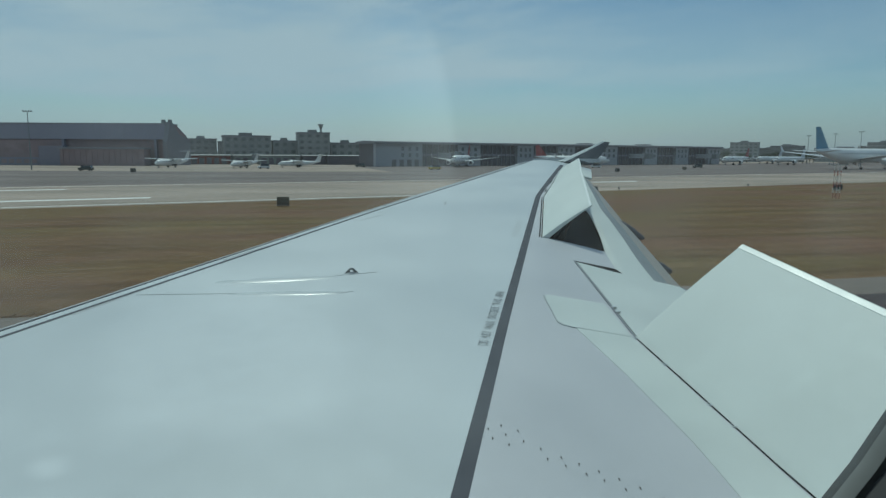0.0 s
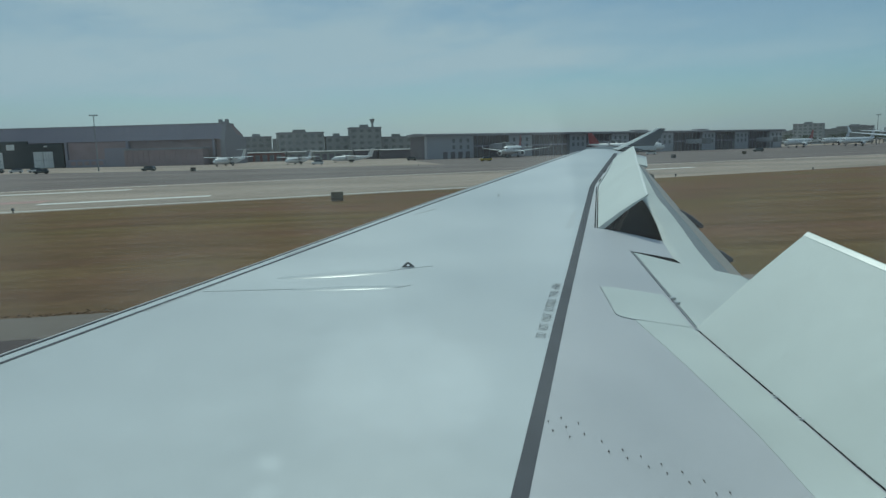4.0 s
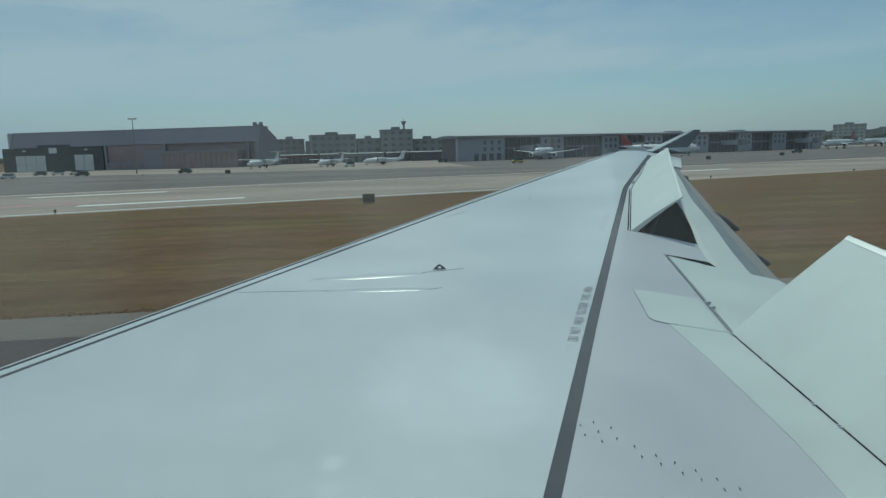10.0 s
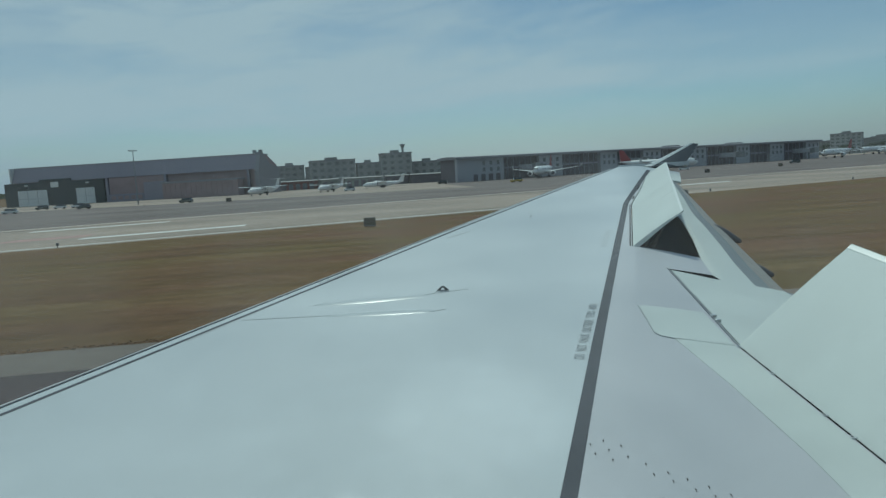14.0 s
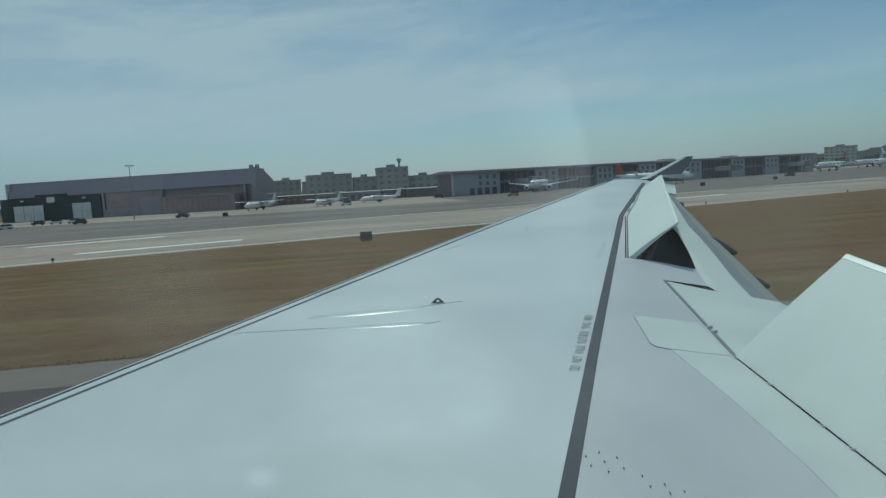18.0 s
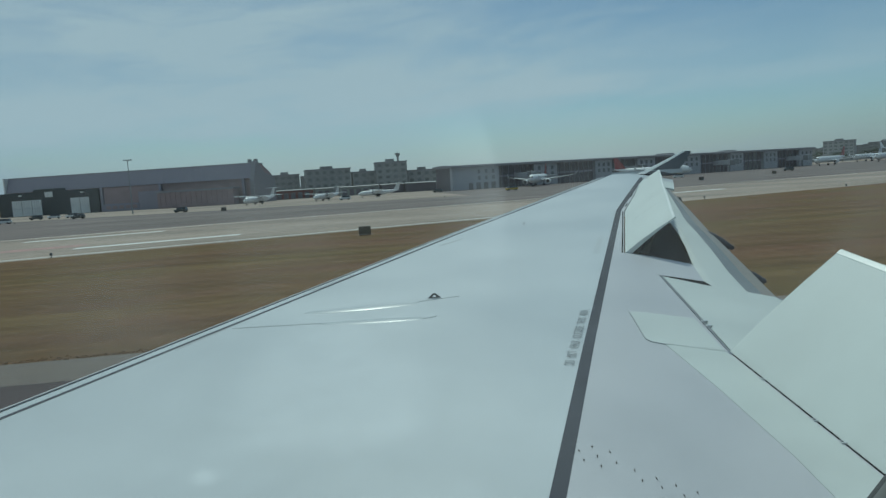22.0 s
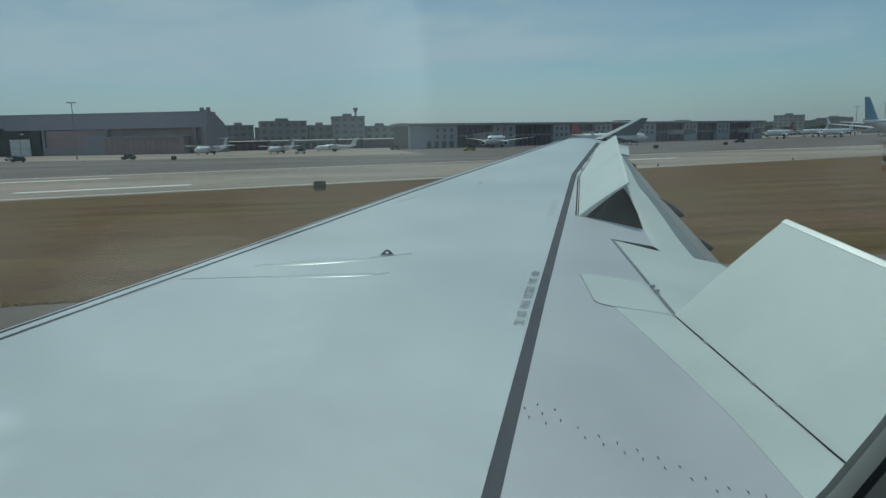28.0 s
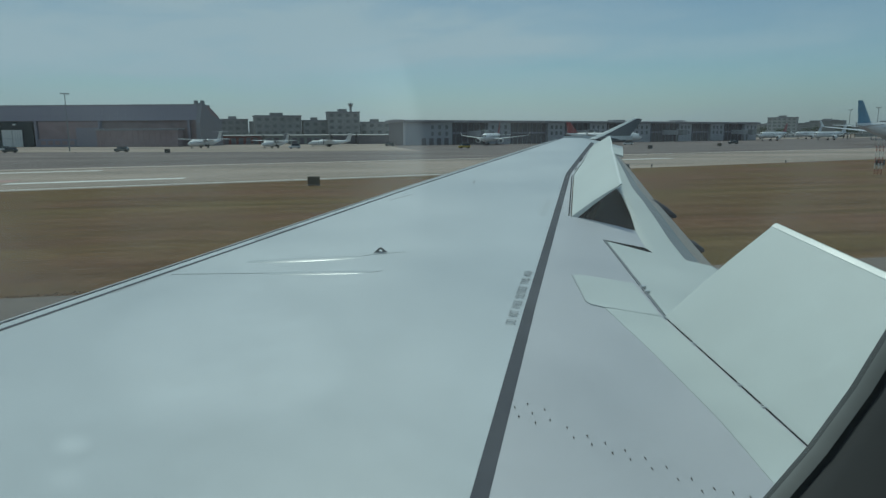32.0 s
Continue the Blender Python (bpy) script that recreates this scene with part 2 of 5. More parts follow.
def empty(name, m=None):
    ob = new(name)
    if m is not None:
        ob.matrix_world = m
    return ob


def box(bm, lo, hi, bevel=0.0):
    """A box between two corners, its edges bevelled."""
    ret = bmesh.ops.create_cube(bm, size=1)
    vs = ret["verts"]
    for v in vs:
        v.co = Vector([(lo[i] + hi[i]) / 2 + v.co[i] * (hi[i] - lo[i]) for i in range(3)])
    if bevel:
        es = list({e for v in vs for e in v.link_edges})
        bmesh.ops.bevel(bm, geom=es, offset=bevel, segments=2, affect="EDGES", profile=0.6)
    return bm


def tube(bm, a, b, r0, r1=None, n=10):
    """A closed tapered tube from a to b."""
    r1 = r0 if r1 is None else r1
    a, b = Vector(a), Vector(b)
    z = (b - a).normalized()
    x = z.orthogonal().normalized()
    y = z.cross(x)
    rings = []
    for p, r in ((a, r0), (b, r1)):
        rings.append([bm.verts.new(p + r * (math.cos(2 * math.pi * k / n) * x + math.sin(2 * math.pi * k / n) * y)) for k in range(n)])
    for k in range(n):
        bm.faces.new((rings[0][k], rings[0][(k + 1) % n], rings[1][(k + 1) % n], rings[1][k]))
    bm.faces.new(rings[0][::-1])
    bm.faces.new(rings[1])
    return bm


def loft(bm, rings, close=True):
    """Skins a row of equally long rings of points."""
    vr = [[bm.verts.new(p) for p in r] for r in rings]
    n = len(vr[0])
    for a, b in zip(vr, vr[1:]):
        for k in range(n):
            bm.faces.new((a[k], a[(k + 1) % n], b[(k + 1) % n], b[k]))
    if close:
        bm.faces.new(vr[0][::-1])
        bm.faces.new(vr[-1])
    return bm


def slab(bm, nx, ny, top, under):
    """A closed sheet: top(i, j) and under(i, j) give points for i, j from 0 to 1."""
    tv = [[bm.verts.new(top(i / nx, j / ny)) for j in range(ny + 1)] for i in range(nx + 1)]
    uv = [[bm.verts.new(under(i / nx, j / ny)) for j in range(ny + 1)] for i in range(nx + 1)]
    for i in range(nx):
        for j in range(ny):
            bm.faces.new((tv[i][j], tv[i + 1][j], tv[i + 1][j + 1], tv[i][j + 1]))
            bm.faces.new((uv[i][j], uv[i][j + 1], uv[i + 1][j + 1], uv[i + 1][j]))
    for i in range(nx):
        for j in (0, ny):
            bm.faces.new((tv[i][j], tv[i + 1][j], uv[i + 1][j], uv[i][j]))
    for j in range(ny):
        for i in (0, nx):
            bm.faces.new((tv[i][j], tv[i][j + 1], uv[i][j + 1], uv[i][j]))
    return bm


def mix(a, b, t):
    return a + (b - a) * t


def line(points):
    """A broken line y(x) through the points."""
    xs, ys = zip(*points)
    return lambda x: float(np.interp(x, xs, ys))


# ---- ground ----
def ground_sheet(name, corners, z, mat, label, category, divide=1):
    """A level sheet over a four-cornered stretch of ground."""
    bm = bmesh.new()
    a, b, c, d = [Vector((x, y, 0)) for x, y in corners]
    n = divide
    slab(bm, n, n, lambda i, j: mix(mix(a, b, i), mix(d, c, i), j) + Vector((0, 0, z)),
         lambda i, j: mix(mix(a, b, i), mix(d, c, i), j) + Vector((0, 0, z - 0.05)))
    ob = part(name, bm, mat)
    return tagged(ob, label, category, kind="structure")


bm = bmesh.new()
slab(bm, 1, 1, lambda i, j: Vector((mix(-4500, 4500, i), mix(-4500, 4500, j), 0)), lambda i, j: Vector((mix(-4500, 4500, i), mix(-4500, 4500, j), -1)))
tagged(part("ground", bm, grass_dry), "dry brown mown airfield grass reaching the horizon", "grass", kind="structure")
ground_sheet("runway", [(-34, -900), (24, -900), (24, 900), (-34, 900)], 0.012, asphalt, "dark worn asphalt runway under the airliner", "runway")
ground_sheet("runway_shoulder", [(24, -900), (27.4, -900), (27.4, 900), (24, 900)], 0.008, shoulder_mat, "grey concrete shoulder beside the runway", "shoulder")
ground_sheet("taxiway", [(360, -900), (418, -900), (88, 200), (30, 200)], 0.010, concrete, "pale worn concrete taxiway across the grass", "taxiway")
ground_sheet("apron_asphalt", [(418.5, -900), (700, -900), (345, -40), (160.5, -40)], 0.006, asphalt_old, "dark grey asphalt apron before the pier", "apron")
ground_sheet("taxiway_strip", [(160, -39.9), (228, -39.9), (286, 200), (88.5, 200)], 0.006, asphalt_old, "dark grey asphalt strip between taxiway and apron", "taxiway")
ground_sheet("apron", [(228.5, -39.9), (900, -39.9), (900, 200), (286.5, 200)], 0.010, concrete, "pale concrete apron in front of the hangar", "apron")
ground_sheet("far_apron", [(700.5, -900), (900, -900), (900, -40.1), (345.5, -40.1)], 0.008, concrete, "pale concrete beyond the pier", "apron")


def taxi_near(y):
    return 90.0 - 0.30 * y


def paint(name, u0, u1, off, width, mat, label):
    """A painted line along the taxiway, from y=u0 to y=u1, off metres in from its near edge."""
    bm = bmesh.new()
    slab(bm, 8, 1, lambda i, j: Vector((taxi_near(mix(u0, u1, i)) + off + width * j, mix(u0, u1, i), 0.018)),
         lambda i, j: Vector((taxi_near(mix(u0, u1, i)) + off + width * j, mix(u0, u1, i), 0.012)))
    return tagged(part(name, bm, mat), label, "road marking", kind="structure")


paint("edge_line_near", -38, 190, 2.0, 0.7, mark_white, "white painted edge line on the taxiway")
paint("edge_line_far", -400, 190, 55.5, 0.5, mark_white, "white painted edge line on the taxiway")
paint("dark_joint", -400, 190, 50.0, 1.2, asphalt_old, "dark sealed joint along the taxiway")
for u0, u1, off in ((16, 36, 13.0), (33, 53, 43.0), (-83, -69, 28.5)):
    paint("touchdown_bar", u0, u1, off, 2.4, mark_white, "long white painted bar on the taxiway")
paint("faded_red_patch", 37, 47, 18.0, 5.0, mark_pink, "faded pink painted patch on the taxiway")

# ---- the airliner's wing ----
# x runs out along the wing, y towards the nose; heights over the ground
EYE_Z = 6.0
lead = line([(-0.6, 6.70), (13.7, -1.96), (27.4, -10.63)])
stripe_y = lambda x: 0.52 - 0.437 * x - 0.007 * max(0.0, 6.0 - x) if x < 15.6 else -6.30 - 0.50 * (x - 15.6)
half = lambda x: 0.046 + 0.0012 * x
hinge_in = line([(-0.6, -3.38), (3.74, -3.40), (6.09, -3.53), (8.98, -4.19)])
hinge_out = line([(10.33, -4.24), (15.36, -6.33), (18.82, -8.05), (23.0, -10.05)])
trail = line([(-0.6, -6.1), (6.6, -6.2), (8.98, -6.45), (15.0, -8.45), (23.0, -11.35), (27.4, -13.5)])


def wing_z(x, y):
    """The upper skin: even dihedral, falling off towards the trailing edge."""
    v = max(0.0, 0.52 - 0.437 * x - y)
    return EYE_Z - 2.0 + 1.7 * x / 26.5 - 0.24 * (math.sqrt(v * v + 0.25) - 0.5)


def on_wing(x, y, up=0.0):
    return Vector((x, y, wing_z(x, y) + up))


def skin(name, x0, x1, ya, yb, nx, ny, mat, parent, label="", up=0.0, deep=None):
    """A piece of wing skin between the chord lines ya(x) and yb(x), with its thickness."""
    bm = bmesh.new()

    def top(i, j):
        x = mix(x0, x1, i)
        return on_wing(x, mix(ya(x), yb(x), j), up)

    def low(i, j):
        x = mix(x0, x1, i)
        y = mix(ya(x), yb(x), j)
        if deep is not None:
            return on_wing(x, y, up - deep)
        c = lead(x) - trail(x)
        u = min(1, max(0, (lead(x) - y) / c))
        return on_wing(x, y, -(0.04 + 0.46 * c * 0.11 * 4 * math.sqrt(u + 0.02) * (1.02 - u)))
    slab(bm, nx, ny, top, low)
    return smooth(part(name, bm, mat, parent, label), 30)


plane = tagged(empty("landing_airliner", pose(0, 0, 0)), "white airliner with raised spoilers and lowered flaps on the runway", "airliner")

# main upper skin in front of the walkway stripe
wing = skin("wing", -0.6, 27.4, lambda x: lead(x) - 0.17, lambda x: stripe_y(x) + half(x) + 0.001, 56, 16, wing_paint, plane, "pale blue-white painted wing")
# painted boundary stripe
skin("walkway_stripe", -0.6, 25.8, lambda x: stripe_y(x) + half(x), lambda x: stripe_y(x) - half(x), 60, 1, stripe_paint, wing, "dark grey painted boundary stripe", deep=0.05)
skin("tip_skin", 25.8, 27.4, lambda x: stripe_y(x) + half(x), lambda x: trail(x) + 0.02, 4, 6, wing_paint, wing, deep=0.08)
# grey skin behind the stripe
skin("aft_skin", -0.6, 8.98, lambda x: stripe_y(x) - half(x) - 0.001, hinge_in, 24, 12, walk_grey, wing, "lavender-grey painted skin behind the stripe", deep=0.14)
bm = bmesh.new()


def strip_point(i, j, up):
    """The skin between notch and spoilers; its outer edge slants inward towards the rear."""
    x1 = 10.33 - 0.24 * max(0.0, j - 0.2) / 0.8
    x = mix(8.98, x1, i)
    front = stripe_y(x) - half(x) - 0.001
    return on_wing(x, mix(front, -4.86 - 0.36 * (x - 8.98), j), up)


slab(bm, 6, 10, lambda i, j: strip_point(i, j, 0.0), lambda i, j: strip_point(i, j, -0.12))
smooth(part("aft_skin", bm, walk_grey, wing), 30)
skin("aft_skin", 10.33, 23.0, lambda x: stripe_y(x) - half(x) - 0.001, hinge_out, 30, 3, walk_grey, wing, deep=0.12)
# outer aileron
skin("aileron", 23.03, 25.8, lambda x: stripe_y(x) - 0.08, trail, 8, 8, panel_paint, wing, "pale aileron near the wing tip", deep=0.07)

# leading edge: slat nose, seam, and a black bar painted as the gap's shade
def edge_band(name, prof, mat, x1, label=""):
    """A long closed bar along the leading edge; prof: distance ahead of the edge and height."""
    bm = bmesh.new()
    loft(bm, [[Vector((x, lead(x) + a * mix(1.0, 0.4, x / 27.4), wing_z(x, lead(x)) + b * mix(1, 0.4, x / 27.4))) for a, b in prof] for x in np.linspace(-0.6, x1, 40)])
    return smooth(part(name, bm, mat, wing, label))


edge_band("leading_edge", [(-0.17, 0.0), (-0.02, -0.002), (0.0, -0.02), (0.0, -0.40), (-0.17, -0.44)], wing_paint, 26.6, "pale fixed leading edge")
edge_band("slat_gap_shade", [(0.0, -0.026), (0.16, -0.05), (0.16, -0.20), (0.0, -0.20)], gap_tyre_black, 26.2, "black bar for the shade between slat and wing")
edge_band("leading_edge_slat", [(0.16, -0.038), (0.185, -0.036), (0.22, -0.07), (0.30, -0.18), (0.30, -0.34), (0.20, -0.46), (0.05, -0.46), (0.16, -0.28)], walk_grey, 26.2, "pale lowered leading edge slat")
skin("slat_seam", -0.6, 26.4, lambda x: lead(x) - 0.150, lambda x: lead(x) - 0.198, 50, 1, stripe_paint, wing, "dark seam behind the slat", up=0.004, deep=0.02)

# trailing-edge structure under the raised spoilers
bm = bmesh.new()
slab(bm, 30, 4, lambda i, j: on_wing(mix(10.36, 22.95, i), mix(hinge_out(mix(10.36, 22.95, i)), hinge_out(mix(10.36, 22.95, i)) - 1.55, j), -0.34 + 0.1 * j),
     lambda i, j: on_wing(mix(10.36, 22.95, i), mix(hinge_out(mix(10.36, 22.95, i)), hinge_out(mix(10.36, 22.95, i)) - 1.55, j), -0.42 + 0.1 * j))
part("spoiler_bay", bm, cavity_grey, wing, "open bay under the spoilers, its shade painted near-black")
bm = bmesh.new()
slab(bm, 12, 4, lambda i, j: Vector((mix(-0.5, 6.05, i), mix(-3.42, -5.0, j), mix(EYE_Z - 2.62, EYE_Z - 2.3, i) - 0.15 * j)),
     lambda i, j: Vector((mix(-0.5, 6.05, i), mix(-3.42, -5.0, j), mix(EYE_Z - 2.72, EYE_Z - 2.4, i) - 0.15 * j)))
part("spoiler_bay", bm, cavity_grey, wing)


# white as well as glossy: the spoiler strip's sun highlight is in its colour
edge_white = material("glossy_white_edge_paint", (0.72, 0.75, 0.74), 0.38, spec=0.5, vary=0.05)


def spoiler(x0, x1, hinge, chord0, chord1, rise, name="spoiler", label=""):
    """A raised spoiler panel, hinged at its front edge and tapering to a thin rear edge."""
    bm = bmesh.new()
    ca, sa = math.cos(radians(rise)), math.sin(radians(rise))

    def top(i, j):
        x = mix(x0, x1, i)
        h = on_wing(x, hinge(x), 0.0)
        d = mix(chord0, chord1, i) * j
        crown = 0.022 * math.sin(math.pi * j)
        return h + Vector((0, -d * ca - 0.02, d * sa + crown))

    def low(i, j):
        return top(i, j) - Vector((0, sa, ca)) * mix(0.085, 0.018, j)
    slab(bm, 10, 8, top, low)
    made = smooth(part(name, bm, panel_paint, wing, label), 30)
    bm = bmesh.new()
    slab(bm, 10, 1, lambda i, j: top(i, mix(0.955, 0.992, j)) + Vector((0, 0.003, 0.004)), lambda i, j: top(i, mix(0.955, 0.992, j)) - Vector((0, 0, 0.006)))
    part("edge_strip", bm, edge_white, wing, "glossy white strip along the rear edge")
    return made


spoiler(0.6, 6.09, hinge_in, 1.52, 1.50, 37.5, label="large raised inboard spoiler panel, pale green-white")
out_chord = line([(10.33, 1.0), (13.0, 1.08), (15.42, 1.14), (17.9, 1.03), (20.4, 0.945), (23.0, 0.87)])
EDGES = [10.33, 13.0, 15.42, 17.9, 20.4, 23.0]
for a, b in zip(EDGES, EDGES[1:]):
    spoiler(a + 0.004, b - 0.004, hinge_out, out_chord(a), out_chord(b), 31, label="raised outboard spoiler panel, pale green-white")


flap_set = line([(10.33, 1.16), (12.0, 1.19), (14.0, 1.16), (16.0, 1.02), (20.0, 0.90), (23.0, 0.84)])
facet = line([(0, 0.38), (9.0, 0.36), (12.0, 0.32), (16.0, 0.285), (23.0, 0.252)])
CREASE, CURVE = 0.45, 0.66


def flap(name, x0, x1, front, back, drop, nx, label):
    """A lowered flap: a rounded nose under the spoilers, curving down to a thin trailing edge."""
    bm = bmesh.new()

    def top(i, j):
        x = mix(x0, x1, i)
        ya, yb = front(x), back(x)
        y = mix(ya, yb, j)
        c = ya - yb
        z = wing_z(x, ya) - 0.04 - c * (0.25 * min(j, CREASE) + facet(x) * min(max(0, j - CREASE), CURVE - CREASE) + drop * max(0, j - CURVE))
        if j < 0.1:
            z -= 0.03 * (1 - j / 0.1) ** 2
        return Vector((x, y, z))

    def low(i, j):
        return top(i, j) - Vector((0, 0, 0.02 + 0.24 * math.sqrt(max(0.0, j * (1 - j)))))
    slab(bm, nx, 9, lambda i, j: top(i, j * CREASE), lambda i, j: low(i, j * CREASE))
    main = smooth(part(name, bm, panel_paint, wing, label), 20)
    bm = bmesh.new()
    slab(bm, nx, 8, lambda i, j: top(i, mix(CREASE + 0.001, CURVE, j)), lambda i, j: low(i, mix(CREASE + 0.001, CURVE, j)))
    smooth(part("curved_panel", bm, curve_paint, wing, "blue-grey curved rear of the flap, shade painted in"), 30)
    bm = bmesh.new()
    slab(bm, nx, 8, lambda i, j: top(i, mix(CURVE + 0.001, 1, j)), lambda i, j: low(i, mix(CURVE + 0.001, 1, j)))
    smooth(part("trailing_panel", bm, flap_paint, wing, "tan trailing edge of the flap, ground reflection painted in"), 30)
    return main


# actuators standing in the spoiler bays
for ax in (10.75, 11.9, 13.6, 16.2):
    bm = bmesh.new()
    ay, az = hinge_out(ax), wing_z(ax, hinge_out(ax))
    tube(bm, (ax, ay - 0.2, az - 0.34), (ax, ay - 0.42, az - 0.02), 0.05, 0.05, 10)
    tube(bm, (ax, ay - 0.42, az - 0.02), (ax, ay - 0.55, az + 0.2), 0.028, 0.028, 8)
    part("spoiler_actuator", bm, fastener_dark, wing, "dark hydraulic actuator under a spoiler")

# the fixed shroud between notch and inner spoiler, then the flaps behind it
bm = bmesh.new()
slab(bm, 12, 10, lambda i, j: on_wing(mix(6.13, 8.95 - 0.17 * min(1, 1.8 * j), i), mix(hinge_in(mix(6.13, 8.95, i)) - 0.05, -5.2, j), 0.0),
     lambda i, j: on_wing(mix(6.13, 8.95 - 0.17 * min(1, 1.8 * j), i), mix(hinge_in(mix(6.13, 8.95, i)) - 0.05, -5.2, j), -0.06))
smooth(part("shroud_panel", bm, panel_paint, wing, "pale green-white shroud panel behind the notch"))
flap("outboard_flap", 8.97, 23.0, lambda x: (hinge_out(max(x, 10.33)) - flap_set(x)) if x > 10.33 else mix(-4.90, -5.40, (x - 8.97) / 1.36), lambda x: trail(x) + mix(0.22, 0.10, min(1, max(0, x - 10) / 6)), 0.62, 36, "lowered outboard flap, pale green-white")
flap("inboard_flap", 0.4, 8.95, lambda x: -5.16, lambda x: trail(x) - 0.40, 0.85, 24, "lowered inboard flap, pale green-white")

# dark gap lines
def seam(name, pts, width, mat, parent, up=0.004, label=""):
    """A narrow sunk line along points on the wing's skin."""
    bm = bmesh.new()
    for (xa, ya), (xb, yb) in zip(pts, pts[1:]):
        d = Vector((xb - xa, yb - ya, 0))
        q = Vector((-d.y, d.x, 0)).normalized() * width / 2
        n = max(1, int(d.length / 0.4))
        slab(bm, n, 1, lambda i, j: on_wing(xa + d.x * i + q.x * (2 * j - 1), ya + d.y * i + q.y * (2 * j - 1), up),
             lambda i, j: on_wing(xa + d.x * i + q.x * (2 * j - 1), ya + d.y * i + q.y * (2 * j - 1), up - 0.02))
    return part(name, bm, mat, parent, label)


seam("hinge_gap", [(6.10, -3.55), (7.3, -3.83), (9.02, -4.22)], 0.026, letter_grey, wing, label="dark gap in front of the shroud panel")
seam("hinge_gap", [(0.6, -3.40), (3.74, -3.42), (6.06, -3.55)], 0.035, gap_tyre_black, wing)
# black wedge laid over the skin in place of the notch's shade
skin("notch_shade", 8.79, 8.985, lambda x: -4.19 - (8.985 - x) / 0.195 * 0.64, lambda x: -4.86, 8, 3, gap_tyre_black, wing, "black wedge for the shade in the notch", up=0.003, deep=0.02)
seam("spoiler_slot", [(10.36, -4.225), (15.3, -6.275)], 0.02, gap_tyre_black, wing, label="dark slot in front of the spoilers")
seam("spoiler_slot", [(16.3, -6.76), (16.9, -7.05)], 0.03, gap_tyre_black, wing)
seam("spoiler_slot", [(18.4, -7.78), (19.4, -8.27)], 0.03, gap_tyre_black, wing)

# paint: the pale strip in front of the inner spoiler and its access panel
skin("pale_strip", -0.6, 6.08, line([(-0.6, -2.70), (3.0, -2.70), (3.6, -2.79), (4.1, -2.85), (5.1, -2.887), (6.08, -2.88)]), lambda x: hinge_in(x) + 0.03, 20, 2, panel_paint, wing, "pale green-white strip along the spoiler hinge", up=0.005, deep=0.02)
skin("access_panel", 6.06, 7.05, line([(6.06, -2.86), (6.09, -2.76), (6.16, -2.73), (7.02, -2.935), (7.05, -3.0)]), line([(6.06, -3.49), (7.05, -3.69)]), 24, 2, panel_paint, wing, "pale green-white access panel", up=0.008, deep=0.02)
seam("panel_edge", [(7.03, -2.93), (6.16, -2.725), (6.09, -2.755), (6.06, -2.86), (6.085, -3.50)], 0.008, faded_grey, wing, up=0.010)

# hinge brackets along the inner spoiler
for hx in (6.03, 5.45, 4.71, 4.38):
    bm = bmesh.new()
    z = wing_z(hx, hinge_in(hx))
    box(bm, (hx - 0.008, hinge_in(hx) - 0.02, z - 0.01), (hx + 0.008, hinge_in(hx) + 0.06, z + 0.014), 0.004)
    box(bm, (hx + 0.04, hinge_in(hx) - 0.02, z - 0.01), (hx + 0.052, hinge_in(hx) + 0.04, z + 0.012), 0.003)
    part("hinge_bracket", bm, bare_metal, wing)
for hx, hy in ((6.82, -3.72), (6.97, -3.75)):
    bm = bmesh.new()
    z = wing_z(hx, hy)
    box(bm, (hx - 0.02, hy - 0.05, z - 0.01), (hx + 0.02, hy + 0.015, z + 0.018), 0.006)
    part("hinge_bracket", bm, bare_metal, wing)

# engine nacelle under the wing, its top showing past the leading edge
bm = bmesh.new()
NAC = [(-1.6, 0.45), (-0.6, 0.85), (0.6, 1.12), (1.6, 1.2), (2.35, 1.2), (2.6, 1.17), (2.9, 1.09), (3.25, 0.97), (3.55, 0.87), (3.9, 0.72), (4.3, 0.6), (4.34, 0.5), (4.0, 0.46)]
loft(bm, [[Vector((8.2 + r * math.cos(a), y, 2.98 + r * math.sin(a))) for a in np.linspace(0, 2 * math.pi, 29)[:-1]] for y, r in NAC])
smooth(part("engine_nacelle", bm, nacelle_grey, plane, "dark grey engine nacelle under the wing"), 50)

# winglet
bm = bmesh.new()
rings = []
for k in range(9):
    t = k / 8
    bend = t ** 1.05
    le = Vector((mix(27.3, 28.35, t), mix(-11.9, -14.5, t), EYE_Z + mix(-0.33, 0.56, bend)))
    te = Vector((mix(27.4, 28.4, t), mix(-13.6, -14.85, t), EYE_Z + mix(-0.42, 0.55, bend)))
    th = mix(0.10, 0.03, t)
    row = []
    for u, s in ((0, 0), (0.08, 0.7), (0.3, 1), (0.65, 0.7), (1, 0.05), (0.65, -0.7), (0.3, -1), (0.08, -0.7)):
        row.append(le.lerp(te, u) + Vector((-0.8, 0, 0.5)) * th * s)
    rings.append(row)
loft(bm, rings)
bm_edge = bmesh.new()
loft(bm_edge, [[r[0] + Vector((0, 0.035, 0.05)), r[1] + Vector((-0.02, 0.0, 0.02)), r[2].lerp(r[1], 0.6) + Vector((-0.02, 0.0, 0.01)), r[7] + Vector((0.02, 0.0, -0.02))] for r in rings])
smooth(part("winglet_edge", bm_edge, edge_white, wing, "bright bare leading edge of the winglet"), 40)
# grey darkened in the paint, as the winglet stands against the light
smooth(part("winglet", bm, material("winglet_grey_paint", (0.075, 0.085, 0.10), 0.5, spec=0.3, vary=0.08), wing, "grey winglet at the wing tip"), 40)
bm = bmesh.new()
